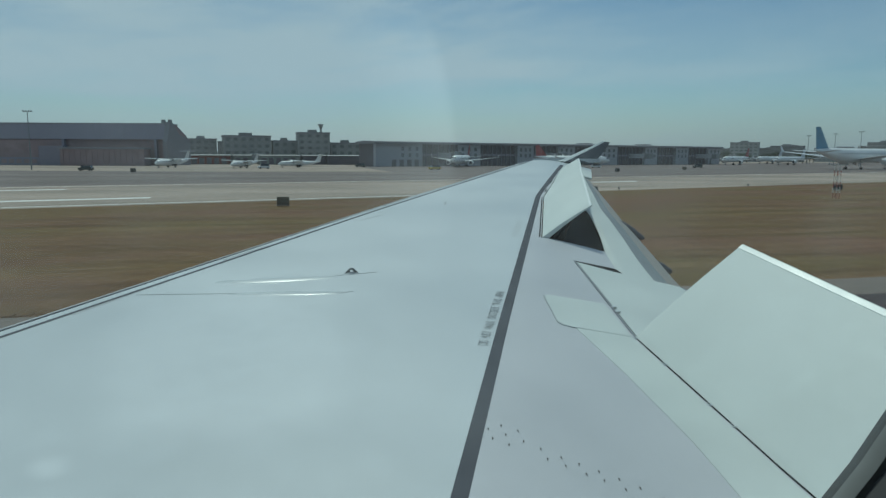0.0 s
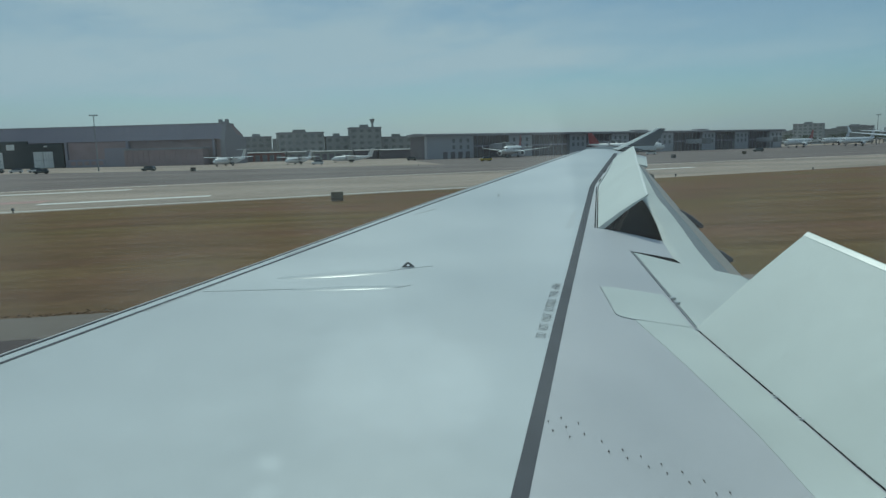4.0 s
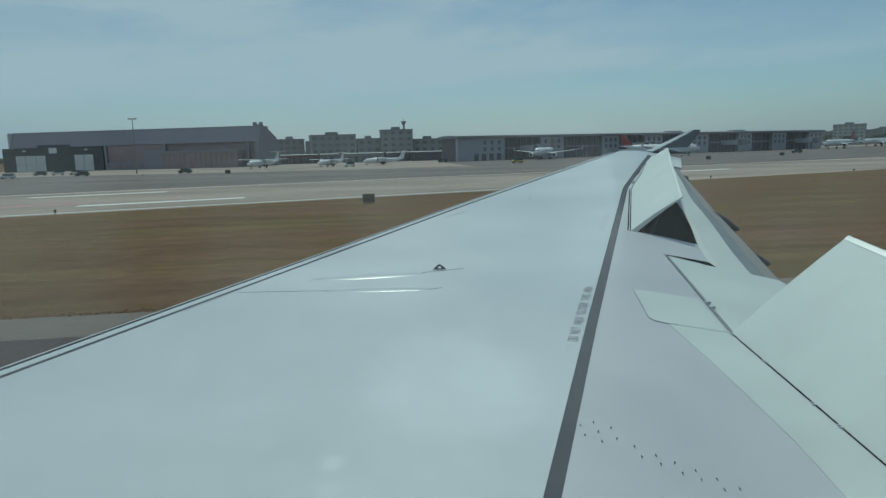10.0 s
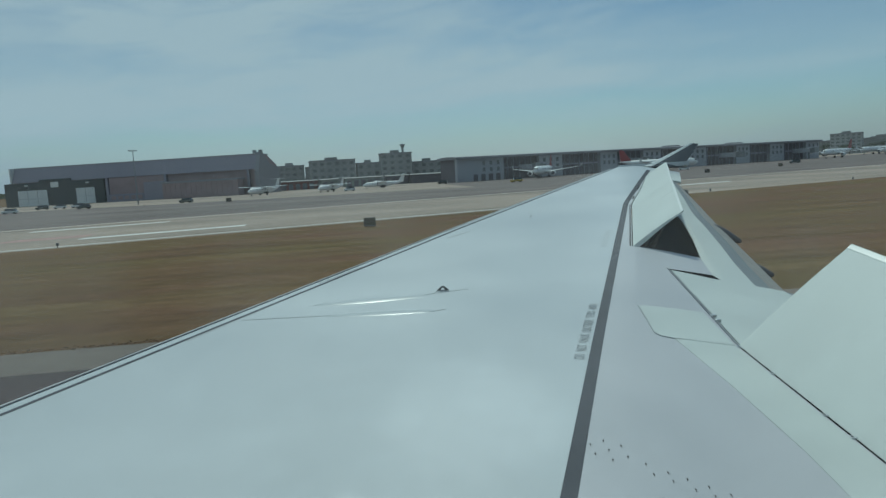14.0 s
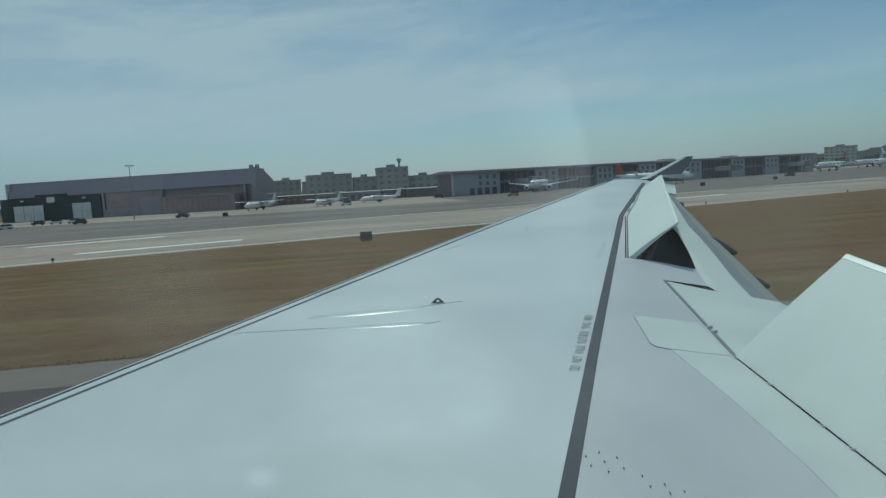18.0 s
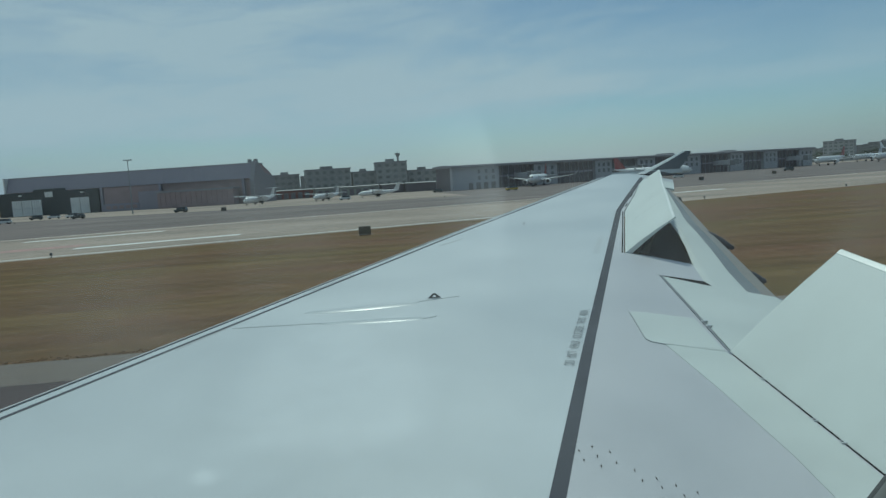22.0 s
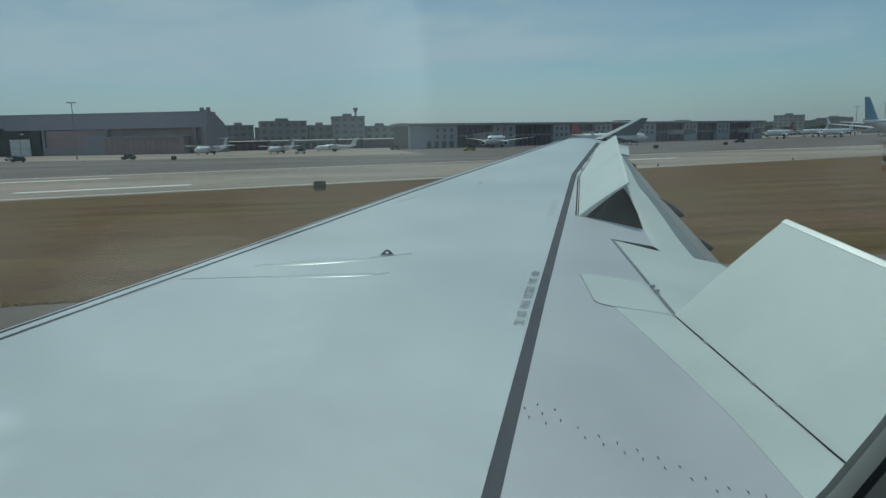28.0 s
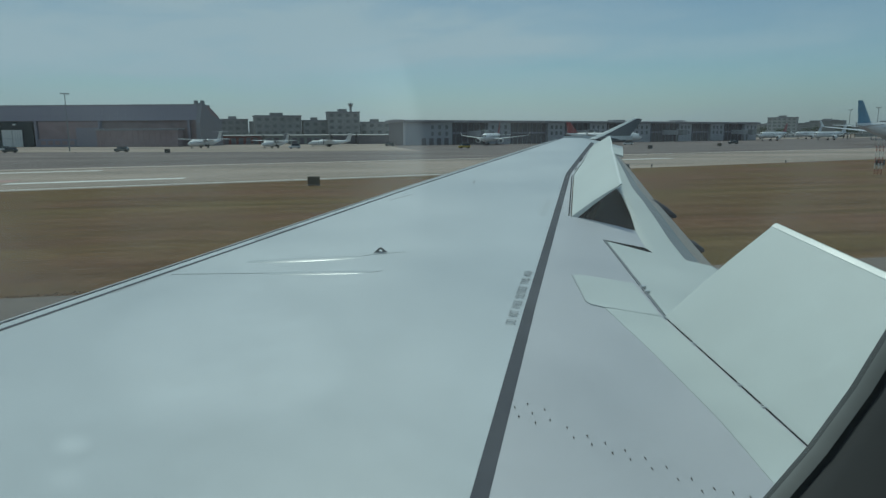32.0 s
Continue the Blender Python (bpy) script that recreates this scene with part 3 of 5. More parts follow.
loft(bm, [[Vector((mix(27.4, 27.62, k / 5), mix(lead(27.4) - 0.1 - 0.5 * (k / 5) ** 2, -13.9, u), wing_z(27.4, -11) + 0.02 - 0.1 * (k / 5) ** 2 + (0.05 if s else -0.12 + 0.05 * (k / 5)))) for u, s in ((0, 0), (0.02, 1), (0.5, 1), (1, 1), (1, 0), (0.5, 0))] for k in range(6)])
smooth(part("wing_tip_cap", bm, wing_paint, wing))

# worn smudges on the skin
for pts in (((12.3, -1.55), (12.9, -2.05)), ((14.2, -3.6), (14.7, -3.75)), ((7.05, 1.85), (8.3, 1.13)), ((9.3, 0.62), (10.2, 0.05))):
    seam("smudge", pts, 0.05, faded_grey, wing, up=0.0015)

# flap-track fairings behind the flap
for fx, y0, z0, y1, z1 in ((12.0, -7.42, 3.935, -7.74, 3.71), (15.0, -8.37, 4.375, -8.865, 3.995)):
    bm = bmesh.new()
    rings = []
    for y, z, tall, wide in ((y0 + 0.35, z0 + 0.05, 0.24, 0.10), (y0 + 0.22, z0 + 0.04, 0.29, 0.13), (y0 + 0.06, z0 + 0.005, 0.27, 0.13), (mix(y0, y1, 0.35), mix(z0, z1, 0.35), 0.22, 0.11),
                             (mix(y0, y1, 0.8), mix(z0, z1, 0.8), 0.15, 0.08), (mix(y0, y1, 0.96), mix(z0, z1, 0.96), 0.115, 0.06), (y1, z1 - 0.03, 0.05, 0.03)):
        rings.append([Vector((fx + wide * math.cos(a), y + 0.6 * tall * (1 - math.sin(a)) / 2, z - 0.8 * tall * (1 - math.sin(a)) / 2)) for a in np.linspace(0, 2 * math.pi, 17)[:-1]])
    loft(bm, rings)
    smooth(part("flap_track_fairing", bm, fairing_grey, wing, "dark grey pointed flap-track fairing"), 50)

# two low glossy ridges over the engine pylon, shaped to catch the sun's glint
ridge_paint = material("glossy_ridge_paint", (0.53, 0.56, 0.58), 0.28, vary=0.04, scale=0.35, fine=9, spec=0.5)
for xa, ya, xb, yb, broad in ((8.09, 0.66, 8.13, -0.78, 0.25), (7.55, 0.50, 7.41, -0.84, 0.15)):
    bm = bmesh.new()
    lens = lambda i: 0.03 + broad * math.sin(math.pi * i) ** 0.6
    slab(bm, 40, 10, lambda i, j: on_wing(mix(xa, xb, i) + lens(i) * (j - 0.5), mix(ya, yb, i), -0.003 + 0.1 * broad * 4 * j * (1 - j) * math.sin(math.pi * i) ** 0.6),
         lambda i, j: on_wing(mix(xa, xb, i) + lens(i) * (j - 0.5), mix(ya, yb, i), -0.02))
    smooth(part("stiffening_ridge", bm, ridge_paint, wing, "low glossy ridge in the skin"), 80)
seam("ridge_seam", [(7.68, 1.40), (7.55, 0.3), (7.39, -0.72), (7.45, -0.86)], 0.010, faded_grey, wing)
seam("ridge_seam", [(8.18, -0.7), (8.30, -1.25)], 0.008, faded_grey, wing)

# tie-down ring
bm = bmesh.new()
outer = [(-0.12, 0.0), (-0.075, 0.04), (-0.03, 0.082), (0.0, 0.09), (0.03, 0.082), (0.075, 0.04), (0.12, 0.0)]
hole = [(-0.026, 0.02), (-0.028, 0.034), (-0.017, 0.05), (0.0, 0.056), (0.017, 0.05), (0.028, 0.034), (0.026, 0.02)]
fo = [[bm.verts.new((s, y, z)) for y, z in outer] for s in (-0.014, 0.014)]
fi = [[bm.verts.new((s, y, z)) for y, z in hole] for s in (-0.014, 0.014)]
for k in range(6):
    for s in (0, 1):
        bm.faces.new((fo[s][k], fo[s][k + 1], fi[s][k + 1], fi[s][k]))
    bm.faces.new((fo[0][k], fo[0][k + 1], fo[1][k + 1], fo[1][k]))
    bm.faces.new((fi[0][k], fi[0][k + 1], fi[1][k + 1], fi[1][k]))
for s in (0, 1):
    bm.faces.new((fo[s][0], fi[s][0], fi[s][6], fo[s][6]))
lug = part("tie_down_ring", bm, ring_steel, wing, "small dark steel tie-down ring")
lug.matrix_basis = pose(8.30, -0.94, wing_z(8.30, -0.94), 0, 0, -8) @ Matrix.Scale(0.74, 4)
bm = bmesh.new()
box(bm, (-0.05, -0.13, -0.01), (0.05, 0.13, 0.008), 0.004)
part("ring_foot", bm, wing_paint, wing).matrix_basis = lug.matrix_basis.copy()

# rows of fasteners behind the stripe
FAST = [(4.10, -1.33), (3.98, -1.31), (3.86, -1.30), (4.02, -1.41), (3.90, -1.40), (3.78, -1.38), (3.95, -1.50), (3.82, -1.49), (3.74, -1.57), (3.63, -1.57), (3.66, -1.67), (3.57, -1.66), (3.60, -1.76),
        (3.50, -1.76), (3.54, -1.86), (3.45, -1.85), (3.48, -1.96), (3.38, -1.95), (3.41, -2.06), (3.30, -2.07), (3.32, -2.17), (3.21, -2.17), (3.25, -2.27), (3.14, -2.30), (3.23, -2.38), (3.21, -2.48)]
bm = bmesh.new()
tube(bm, (0, 0, -0.006), (0, 0, 0.004), 0.0055, 0.005, 8)
box(bm, (-0.024, -0.002, -0.002), (0.020, 0.002, 0.003), 0.001)
first = part("fastener", bm, fastener_dark, wing)
for k, (fx, fy) in enumerate(FAST):
    ob = first if k == 0 else first.copy()
    if k:
        scene.collection.objects.link(ob)
    ob.matrix_basis = pose(fx, fy, wing_z(fx, fy), -4, 4, random.uniform(-26, -10))

# warning line beside the stripe
def lettering(name, words, size, m, mat, parent, squeeze=1.0):
    cu = bpy.data.curves.new(name, "FONT")
    cu.body = words
    cu.size = size
    cu.extrude = 0.0006
    cu.space_character = 1.05
    cu.space_word = 1.9
    ob = bpy.data.objects.new(name, cu)
    me = bpy.data.meshes.new_from_object(ob)
    bpy.data.objects.remove(ob)
    me.materials.append(mat)
    w = max(v.co.x for v in me.vertices)
    made = new(name, me)
    made.parent = parent
    made.matrix_basis = m @ Matrix.Diagonal((squeeze / w, 1, 1, 1))
    return made


a, b = on_wing(5.47, -1.78, 0.010), on_wing(7.13, -2.505, 0.010)
ex = (b - a).normalized()
ez = Vector((-0.064, 0, 1)).normalized()
ey = ez.cross(ex).normalized()
ez = ex.cross(ey)
tm = Matrix((ex, ey, ez)).transposed().to_4x4()
tm.translation = a
unit, along = (b - a).length / 30.5, 0.0
for word in ("DO", "NOT", "WALK", "OUTSIDE", "THIS", "AREA"):
    wm = tm.copy()
    wm.translation = a + ex * along
    lettering("warning_word", word, 0.125, wm, letter_grey, wing, unit * (len(word) - 0.12))
    along += unit * (len(word) + 1.3)
for k in range(9):
    seam("worn_text_bar", [(10.4 + 0.18 * k, -3.80 - 0.0787 * k), (10.52 + 0.18 * k, -3.855 - 0.0787 * k)], 0.10, worn_grey, wing, up=0.002)

# ---- cabin side and window ----
cy, cz, hw, hh = 0.0, EYE_Z + 0.06, 0.334, 0.334


def oval(s, x, n=64):
    return [Vector((x, cy + hw * s * math.cos(2 * math.pi * k / n), cz + hh * s * math.sin(2 * math.pi * k / n))) for k in range(n)]


bm = bmesh.new()
loft(bm, [oval(1.9, 0.20), oval(1.12, 0.20), oval(1.03, 0.215), oval(1.0, 0.245), oval(1.0, 0.262), oval(1.02, 0.275), oval(1.9, 0.275)], close=False)
surround = smooth(part("window_surround", bm, cabin_dark, plane, "dark rounded cabin window surround"))
# grey rubber gasket where the pane meets the surround
bm = bmesh.new()
loft(bm, [oval(1.004, 0.2635), oval(0.993, 0.2635), oval(0.991, 0.260), oval(0.994, 0.256), oval(1.004, 0.254)], close=False)
smooth(part("window_gasket", bm, gasket_grey, surround, "pale grey rubber gasket round the pane"))
# acrylic pane whose thin film of dust and fine scratches adds a haze veil
pane_mat = bpy.data.materials.new("dusty_acrylic_pane")
pane_mat.use_nodes = True
pn, pl = pane_mat.node_tree.nodes, pane_mat.node_tree.links
pn.clear()
p_out = pn.new("ShaderNodeOutputMaterial")
p_clear = pn.new("ShaderNodeBsdfTransparent")
p_clear.inputs["Color"].default_value = (0.97, 0.985, 0.98, 1)
p_dust = pn.new("ShaderNodeBsdfTranslucent")
p_dust.inputs["Color"].default_value = (0.85, 0.85, 0.85, 1)
p_mix = pn.new("ShaderNodeMixShader")
p_co = pn.new("ShaderNodeTexCoord")
p_no = pn.new("ShaderNodeTexNoise")
p_no.inputs["Scale"].default_value = 22
p_no.inputs["Detail"].default_value = 4
p_ra = pn.new("ShaderNodeMapRange")
p_ra.inputs["From Min"].default_value = 0.3
p_ra.inputs["From Max"].default_value = 0.7
p_ra.inputs["To Min"].default_value = 0.006
p_ra.inputs["To Max"].default_value = 0.042
pl.new(p_co.outputs["Object"], p_no.inputs["Vector"])
pl.new(p_no.outputs["Fac"], p_ra.inputs["Value"])
pl.new(p_ra.outputs["Result"], p_mix.inputs["Fac"])
pl.new(p_clear.outputs["BSDF"], p_mix.inputs[1])
pl.new(p_dust.outputs["BSDF"], p_mix.inputs[2])
# pale sun glare painted into the pane's colour: smear-like crescent, cloudy patch, two spots
p_sep = pn.new("ShaderNodeSeparateXYZ")
pl.new(p_co.outputs["Object"], p_sep.inputs["Vector"])


def pane_math(op, x, y=None, z=None):
    n = pn.new("ShaderNodeMath")
    n.operation = op
    for k, v in enumerate((x, y, z)):
        if v is None:
            continue
        if isinstance(v, (int, float)):
            n.inputs[k].default_value = v
        else:
            pl.new(v, n.inputs[k])
    return n.outputs["Value"]


def pane_round(y0, z0, a, b):
    """How far a point of the pane lies from the middle of an ellipse, in radii."""
    u = pane_math("MULTIPLY", pane_math("SUBTRACT", p_sep.outputs["Y"], y0), 1 / a)
    v = pane_math("MULTIPLY", pane_math("SUBTRACT", p_sep.outputs["Z"], z0), 1 / b)
    return pane_math("SQRT", pane_math("MULTIPLY_ADD", u, u, pane_math("MULTIPLY", v, v)))


def pane_ramp(v, lo, hi, a, b):
    n = pn.new("ShaderNodeMapRange")
    n.interpolation_type = "SMOOTHSTEP"
    for k, q in (("From Min", lo), ("From Max", hi), ("To Min", a), ("To Max", b)):
        n.inputs[k].default_value = q
    pl.new(v, n.inputs["Value"])
    return n.outputs["Result"]


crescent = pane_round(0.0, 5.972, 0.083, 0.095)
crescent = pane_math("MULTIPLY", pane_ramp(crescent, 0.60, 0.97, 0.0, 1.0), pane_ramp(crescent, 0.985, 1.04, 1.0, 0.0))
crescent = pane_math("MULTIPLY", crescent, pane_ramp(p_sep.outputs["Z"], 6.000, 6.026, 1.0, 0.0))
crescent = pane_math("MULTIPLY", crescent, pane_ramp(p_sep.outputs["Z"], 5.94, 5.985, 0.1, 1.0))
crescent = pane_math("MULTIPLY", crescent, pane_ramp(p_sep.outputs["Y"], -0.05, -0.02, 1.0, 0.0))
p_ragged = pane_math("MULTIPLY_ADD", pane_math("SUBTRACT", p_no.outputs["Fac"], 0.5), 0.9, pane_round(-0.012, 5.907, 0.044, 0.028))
glare_cloud = pane_ramp(p_ragged, 0.6, 1.1, 1.0, 0.0)
p_amount = pane_math("MULTIPLY_ADD", crescent, 0.036, pane_math("MULTIPLY", glare_cloud, 0.032))
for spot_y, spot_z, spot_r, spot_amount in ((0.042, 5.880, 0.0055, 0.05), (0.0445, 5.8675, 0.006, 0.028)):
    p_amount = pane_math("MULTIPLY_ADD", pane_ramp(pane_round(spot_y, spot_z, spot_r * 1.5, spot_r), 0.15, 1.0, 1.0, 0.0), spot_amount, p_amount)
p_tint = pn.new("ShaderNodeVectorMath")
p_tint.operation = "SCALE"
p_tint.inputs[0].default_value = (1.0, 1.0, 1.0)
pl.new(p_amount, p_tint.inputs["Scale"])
p_glare = pn.new("ShaderNodeBsdfTranslucent")
pl.new(p_tint.outputs["Vector"], p_glare.inputs["Color"])
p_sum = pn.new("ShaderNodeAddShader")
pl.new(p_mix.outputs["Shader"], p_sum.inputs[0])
pl.new(p_glare.outputs["BSDF"], p_sum.inputs[1])
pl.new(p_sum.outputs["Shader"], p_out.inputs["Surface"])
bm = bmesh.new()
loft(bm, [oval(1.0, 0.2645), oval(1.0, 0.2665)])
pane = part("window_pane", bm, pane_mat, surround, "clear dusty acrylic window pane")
pane.visible_shadow = False

FR, FX, FZ = 2.82, -2.55, EYE_Z - 0.35


def fus_ring(y, s=1.0, up=0.0):
    return [Vector((FX + FR * s * math.cos(a), y, FZ + up + FR * s * math.sin(a))) for a in np.linspace(0, 2 * math.pi, 61)[:-1]]


def arc(y, r, lo, hi, n=20):
    return [Vector((FX + r * math.cos(a), y, FZ + r * math.sin(a))) for a in np.linspace(lo, hi, n)]


bm = bmesh.new()
loft(bm, [fus_ring(-30, 0.25, 1.9), fus_ring(-24, 0.62, 1.0), fus_ring(-18, 0.9, 0.3), fus_ring(-12), fus_ring(-6), fus_ring(-0.75)])
smooth(part("rear_fuselage", bm, fuselage_white, plane))
bm = bmesh.new()
loft(bm, [fus_ring(0.85), fus_ring(6), fus_ring(14), fus_ring(22), fus_ring(25, 0.85, -0.2), fus_ring(27, 0.55, -0.5), fus_ring(28, 0.15, -0.7)])
smooth(part("front_fuselage", bm, fuselage_white, plane))
bm = bmesh.new()
for lo, hi in ((-math.pi / 2, -0.10), (0.42, math.pi * 1.5)):
    loft(bm, [arc(y, FR, lo, hi) + arc(y, FR - 0.08, hi, lo) for y in (-0.75, 0.05, 0.85)])
smooth(part("window_bay", bm, fuselage_white, plane))
# curved skin panel round the window
def rim(k, n=64):
    """Where the ray at step k from the window's middle meets the bay's edge, on the round skin."""
    c, s = math.cos(2 * math.pi * k / n), math.sin(2 * math.pi * k / n)
    reach = min((0.90 if c > 0 else 0.80) / max(abs(c), 1e-6), (0.80 if s > 0 else 0.72) / max(abs(s), 1e-6))
    z = cz + s * reach
    return Vector((FX + math.sqrt(FR * FR - (z - FZ) ** 2) - 0.005, cy + c * reach, z))


bm = bmesh.new()
loft(bm, [oval(1.04, 0.272), [rim(k) for k in range(64)], [rim(k) - Vector((0.06, 0, 0)) for k in range(64)]], close=False)
smooth(part("window_skin", bm, fuselage_white, plane, "white skin panel round the cabin window"), 40)
# wheels
for gx, gy in ((0.6, -2.6), (-5.7, -2.6), (FX, 22.0)):
    bm = bmesh.new()
    tube(bm, (gx, gy, 0.6), (gx, gy, 3.4), 0.16, 0.22, 10)
    leg = part("gear_leg", bm, bare_metal, plane)
    bm = bmesh.new()
    for dx in (-0.45, 0.45):
        for dy in (-0.7, 0.7):
            tube(bm, (gx + dx - 0.2, gy + dy, 0.632), (gx + dx + 0.2, gy + dy, 0.632), 0.62, 0.62, 16)
    part("wheels", bm, gap_tyre_black, leg)

# ---- materials of the airport ----
clad_blue = material("blue_grey_cladding", (0.25, 0.235, 0.285), 0.6, vary=0.12, spread=0.04, scale=0.15, fine=1.2, stretch=(1, 1, 0.3))
clad_light = material("pale_grey_cladding", (0.39, 0.395, 0.43), 0.6, vary=0.1, scale=0.12, fine=1.0, spread=0.12)
roof_grey = material("grey_sheet_roof", (0.27, 0.265, 0.285), 0.8, spec=0.2, vary=0.12, scale=0.1, fine=1.0)
dark_wall = material("dark_recess_wall", (0.125, 0.115, 0.13), 0.6, vary=0.25, scale=0.2, fine=1.5)
glass_dark = material("dark_window_glass", (0.03, 0.04, 0.05), 0.12, vary=0.2, scale=0.4)
portal_green = material("green_black_portal", (0.03, 0.04, 0.045), 0.6, vary=0.25, scale=0.3)
brown_wall = material("dark_brown_cladding", (0.30, 0.225, 0.235), 0.7, vary=0.2, scale=0.3, fine=2)
# window greys lifted towards the walls' tone, distance haze put into the colour
block_window = material("pale_hazed_window_glass", (0.19, 0.195, 0.20), 0.45, vary=0.25, scale=0.4, spread=0.3)
window_grey = material("hazed_window_glass", (0.15, 0.155, 0.165), 0.4, vary=0.2, scale=0.4)
door_white = material("white_hangar_door", (0.66, 0.67, 0.66), 0.55, vary=0.12, scale=0.4)
render_beige = material("beige_rendered_wall", (0.31, 0.315, 0.31), 0.8, vary=0.15, scale=0.08, fine=0.9, spread=0.35)
shed_roof = material("pale_sheet_roof", (0.27, 0.27, 0.265), 0.6, vary=0.12, scale=0.2, fine=1.5)
steel_grey = material("galvanised_steel", (0.25, 0.26, 0.27), 0.5, 0.6, vary=0.15)
mast_white = material("white_mast_paint", (0.6, 0.58, 0.55), 0.6, vary=0.2, scale=2)
mast_red = material("red_mast_paint", (0.34, 0.08, 0.06), 0.6, vary=0.2, scale=2)
jet_white = material("white_airliner_paint", (0.74, 0.75, 0.75), 0.4, vary=0.05, scale=0.3)
jet_grey = material("grey_airliner_paint", (0.55, 0.57, 0.59), 0.4, vary=0.08, scale=0.4)
jet_red = material("red_tail_paint", (0.26, 0.05, 0.055), 0.4, vary=0.15, scale=0.3)
jet_green = material("green_tail_paint", (0.06, 0.26, 0.10), 0.4, vary=0.15, scale=0.3)
jet_blue = material("blue_tail_paint", (0.10, 0.26, 0.40), 0.4, vary=0.25, scale=0.3)
dark_metal = material("dark_engine_metal", (0.08, 0.08, 0.09), 0.45, 0.6)
tyre_black = material("black_tyre_rubber", (0.02, 0.02, 0.02), 0.85)
sign_black = material("black_sign_board", (0.025, 0.025, 0.025), 0.6)
sign_brown = material("weathered_sign_board", (0.10, 0.085, 0.06), 0.7, vary=0.2, scale=2)
van_white = material("white_vehicle_paint", (0.6, 0.61, 0.62), 0.35)
van_dark = material("dark_vehicle_paint", (0.04, 0.05, 0.05), 0.35)
van_yellow = material("yellow_vehicle_paint", (0.45, 0.32, 0.04), 0.4)
leaf_dark = material("dark_tree_foliage", (0.055, 0.075, 0.035), 0.8, vary=0.4, scale=0.4, fine=3, spread=0.4)
bark = material("tree_bark", (0.12, 0.09, 0.06), 0.9, vary=0.3)


def airliner(name, length, span, tail, label, group, engines=1):
    """A parked twin-jet: nose along +x, wheels at z = 0."""
    r = length * 0.052
    zc = r * 1.95
    t = tagged(empty(name), label, "airliner", group)
    bm = bmesh.new()
    rings = []
    for k in range(27):
        u = k / 26
        x = length * (0.5 - u)
        s = min(1, math.sqrt(max(0.0, 1 - (1 - u / 0.13) ** 2)) if u < 0.13 else 1)
        up = 0
        if u > 0.66:
            q = (u - 0.66) / 0.34
            s = 1 - 0.9 * q ** 1.5
            up = r * 0.75 * q ** 1.4
        if u < 0.13:
            up = -r * 0.22 * (1 - u / 0.13)
        s = max(0.04, s)
        rings.append([Vector((x, r * s * math.cos(a), zc + up + r * s * math.sin(a))) for a in np.linspace(0, 2 * math.pi, 19)[:-1]])
    loft(bm, rings)
    smooth(part("fuselage", bm, jet_white, t), 60)
    for side in (1, -1):
        bm = bmesh.new()
        n = int(length * 0.62 / 1.1)
        for k in range(n):
            x = length * 0.30 - k * 1.1
            y, z = side * r * 0.985, zc + r * 0.24
            box(bm, (x - 0.16, min(y, y + side * 0.03), z - 0.2), (x + 0.16, max(y, y + side * 0.03), z + 0.2))
        tagged(part("cabin_windows", bm, glass_dark, t, "row of small dark cabin windows"), kind="stuff")
    bm = bmesh.new()
    box(bm, (length * 0.455, -r * 0.52, zc + r * 0.22), (length * 0.474, r * 0.52, zc + r * 0.5), 0.05)
    part("cockpit_window", bm, glass_dark, t)

    def surface(pname, root, tip, c0, c1, thick, mat):
        bm = bmesh.new()
        root, tip = Vector(root), Vector(tip)
        up = (tip - root).cross(Vector((1, 0, 0))).normalized()
        rows = []
        for k in range(5):
            q = k / 4
            p, c = root.lerp(tip, q), mix(c0, c1, q)
            rows.append([p + Vector((-c * u, 0, 0)) + up * c * thick * h for u, h in ((0, 0), (0.1, 0.6), (0.35, 1), (0.7, 0.6), (1, 0), (0.7, -0.5), (0.35, -0.8), (0.1, -0.5))])
        loft(bm, rows)
        return smooth(part(pname, bm, mat, t), 50)
    for side in (1, -1):
        surface("wing", (length * 0.12, side * r * 0.4, zc - r * 0.55), (-length * 0.13, side * span / 2, zc + span * 0.028), length * 0.19, length * 0.045, 0.06, jet_grey)
        surface("tailplane", (-length * 0.405, side * r * 0.2, zc + r * 0.45), (-length * 0.47, side * span * 0.18, zc + r * 0.7), length * 0.10, length * 0.04, 0.05, jet_grey)
        surface("winglet", (-length * 0.145, side * span / 2, zc + span * 0.028), (-length * 0.175, side * (span / 2 + 0.5), zc + span * 0.028 + length * 0.045), length * 0.04, length * 0.015, 0.05, jet_white)
        bm = bmesh.new()
        ex, ey, ez, er = length * 0.12, side * span * 0.165, zc - r * 0.82, r * 0.55
        loft(bm, [[Vector((ex + dx * length, ey + er * q * math.cos(a), ez + er * q * math.sin(a))) for a in np.linspace(0, 2 * math.pi, 15)[:-1]] for dx, q in ((0.045, 0.86), (0.04, 1), (0.0, 1.05), (-0.05, 0.8), (-0.07, 0.5))])
        eng = smooth(part("engine", bm, jet_white, t), 50)
        bm = bmesh.new()
        tube(bm, (ex + 0.0455 * length, ey, ez), (ex + 0.047 * length, ey, ez), er * 0.78, er * 0.74, 14)
        part("intake", bm, dark_metal, eng, "dark fan intake")
        bm = bmesh.new()
        tube(bm, (-length * 0.03, side * r * 1.1, 0.55), (-length * 0.03, side * r * 0.9, zc - r * 0.6), 0.16, 0.2, 8)
        leg = part("gear_leg", bm, steel_grey, t)
        bm = bmesh.new()
        for w in (-0.38, 0.38):
            tube(bm, (-length * 0.03, side * r * 1.1 + w - 0.16, 0.56), (-length * 0.03, side * r * 1.1 + w + 0.16, 0.56), 0.56, 0.56, 14)
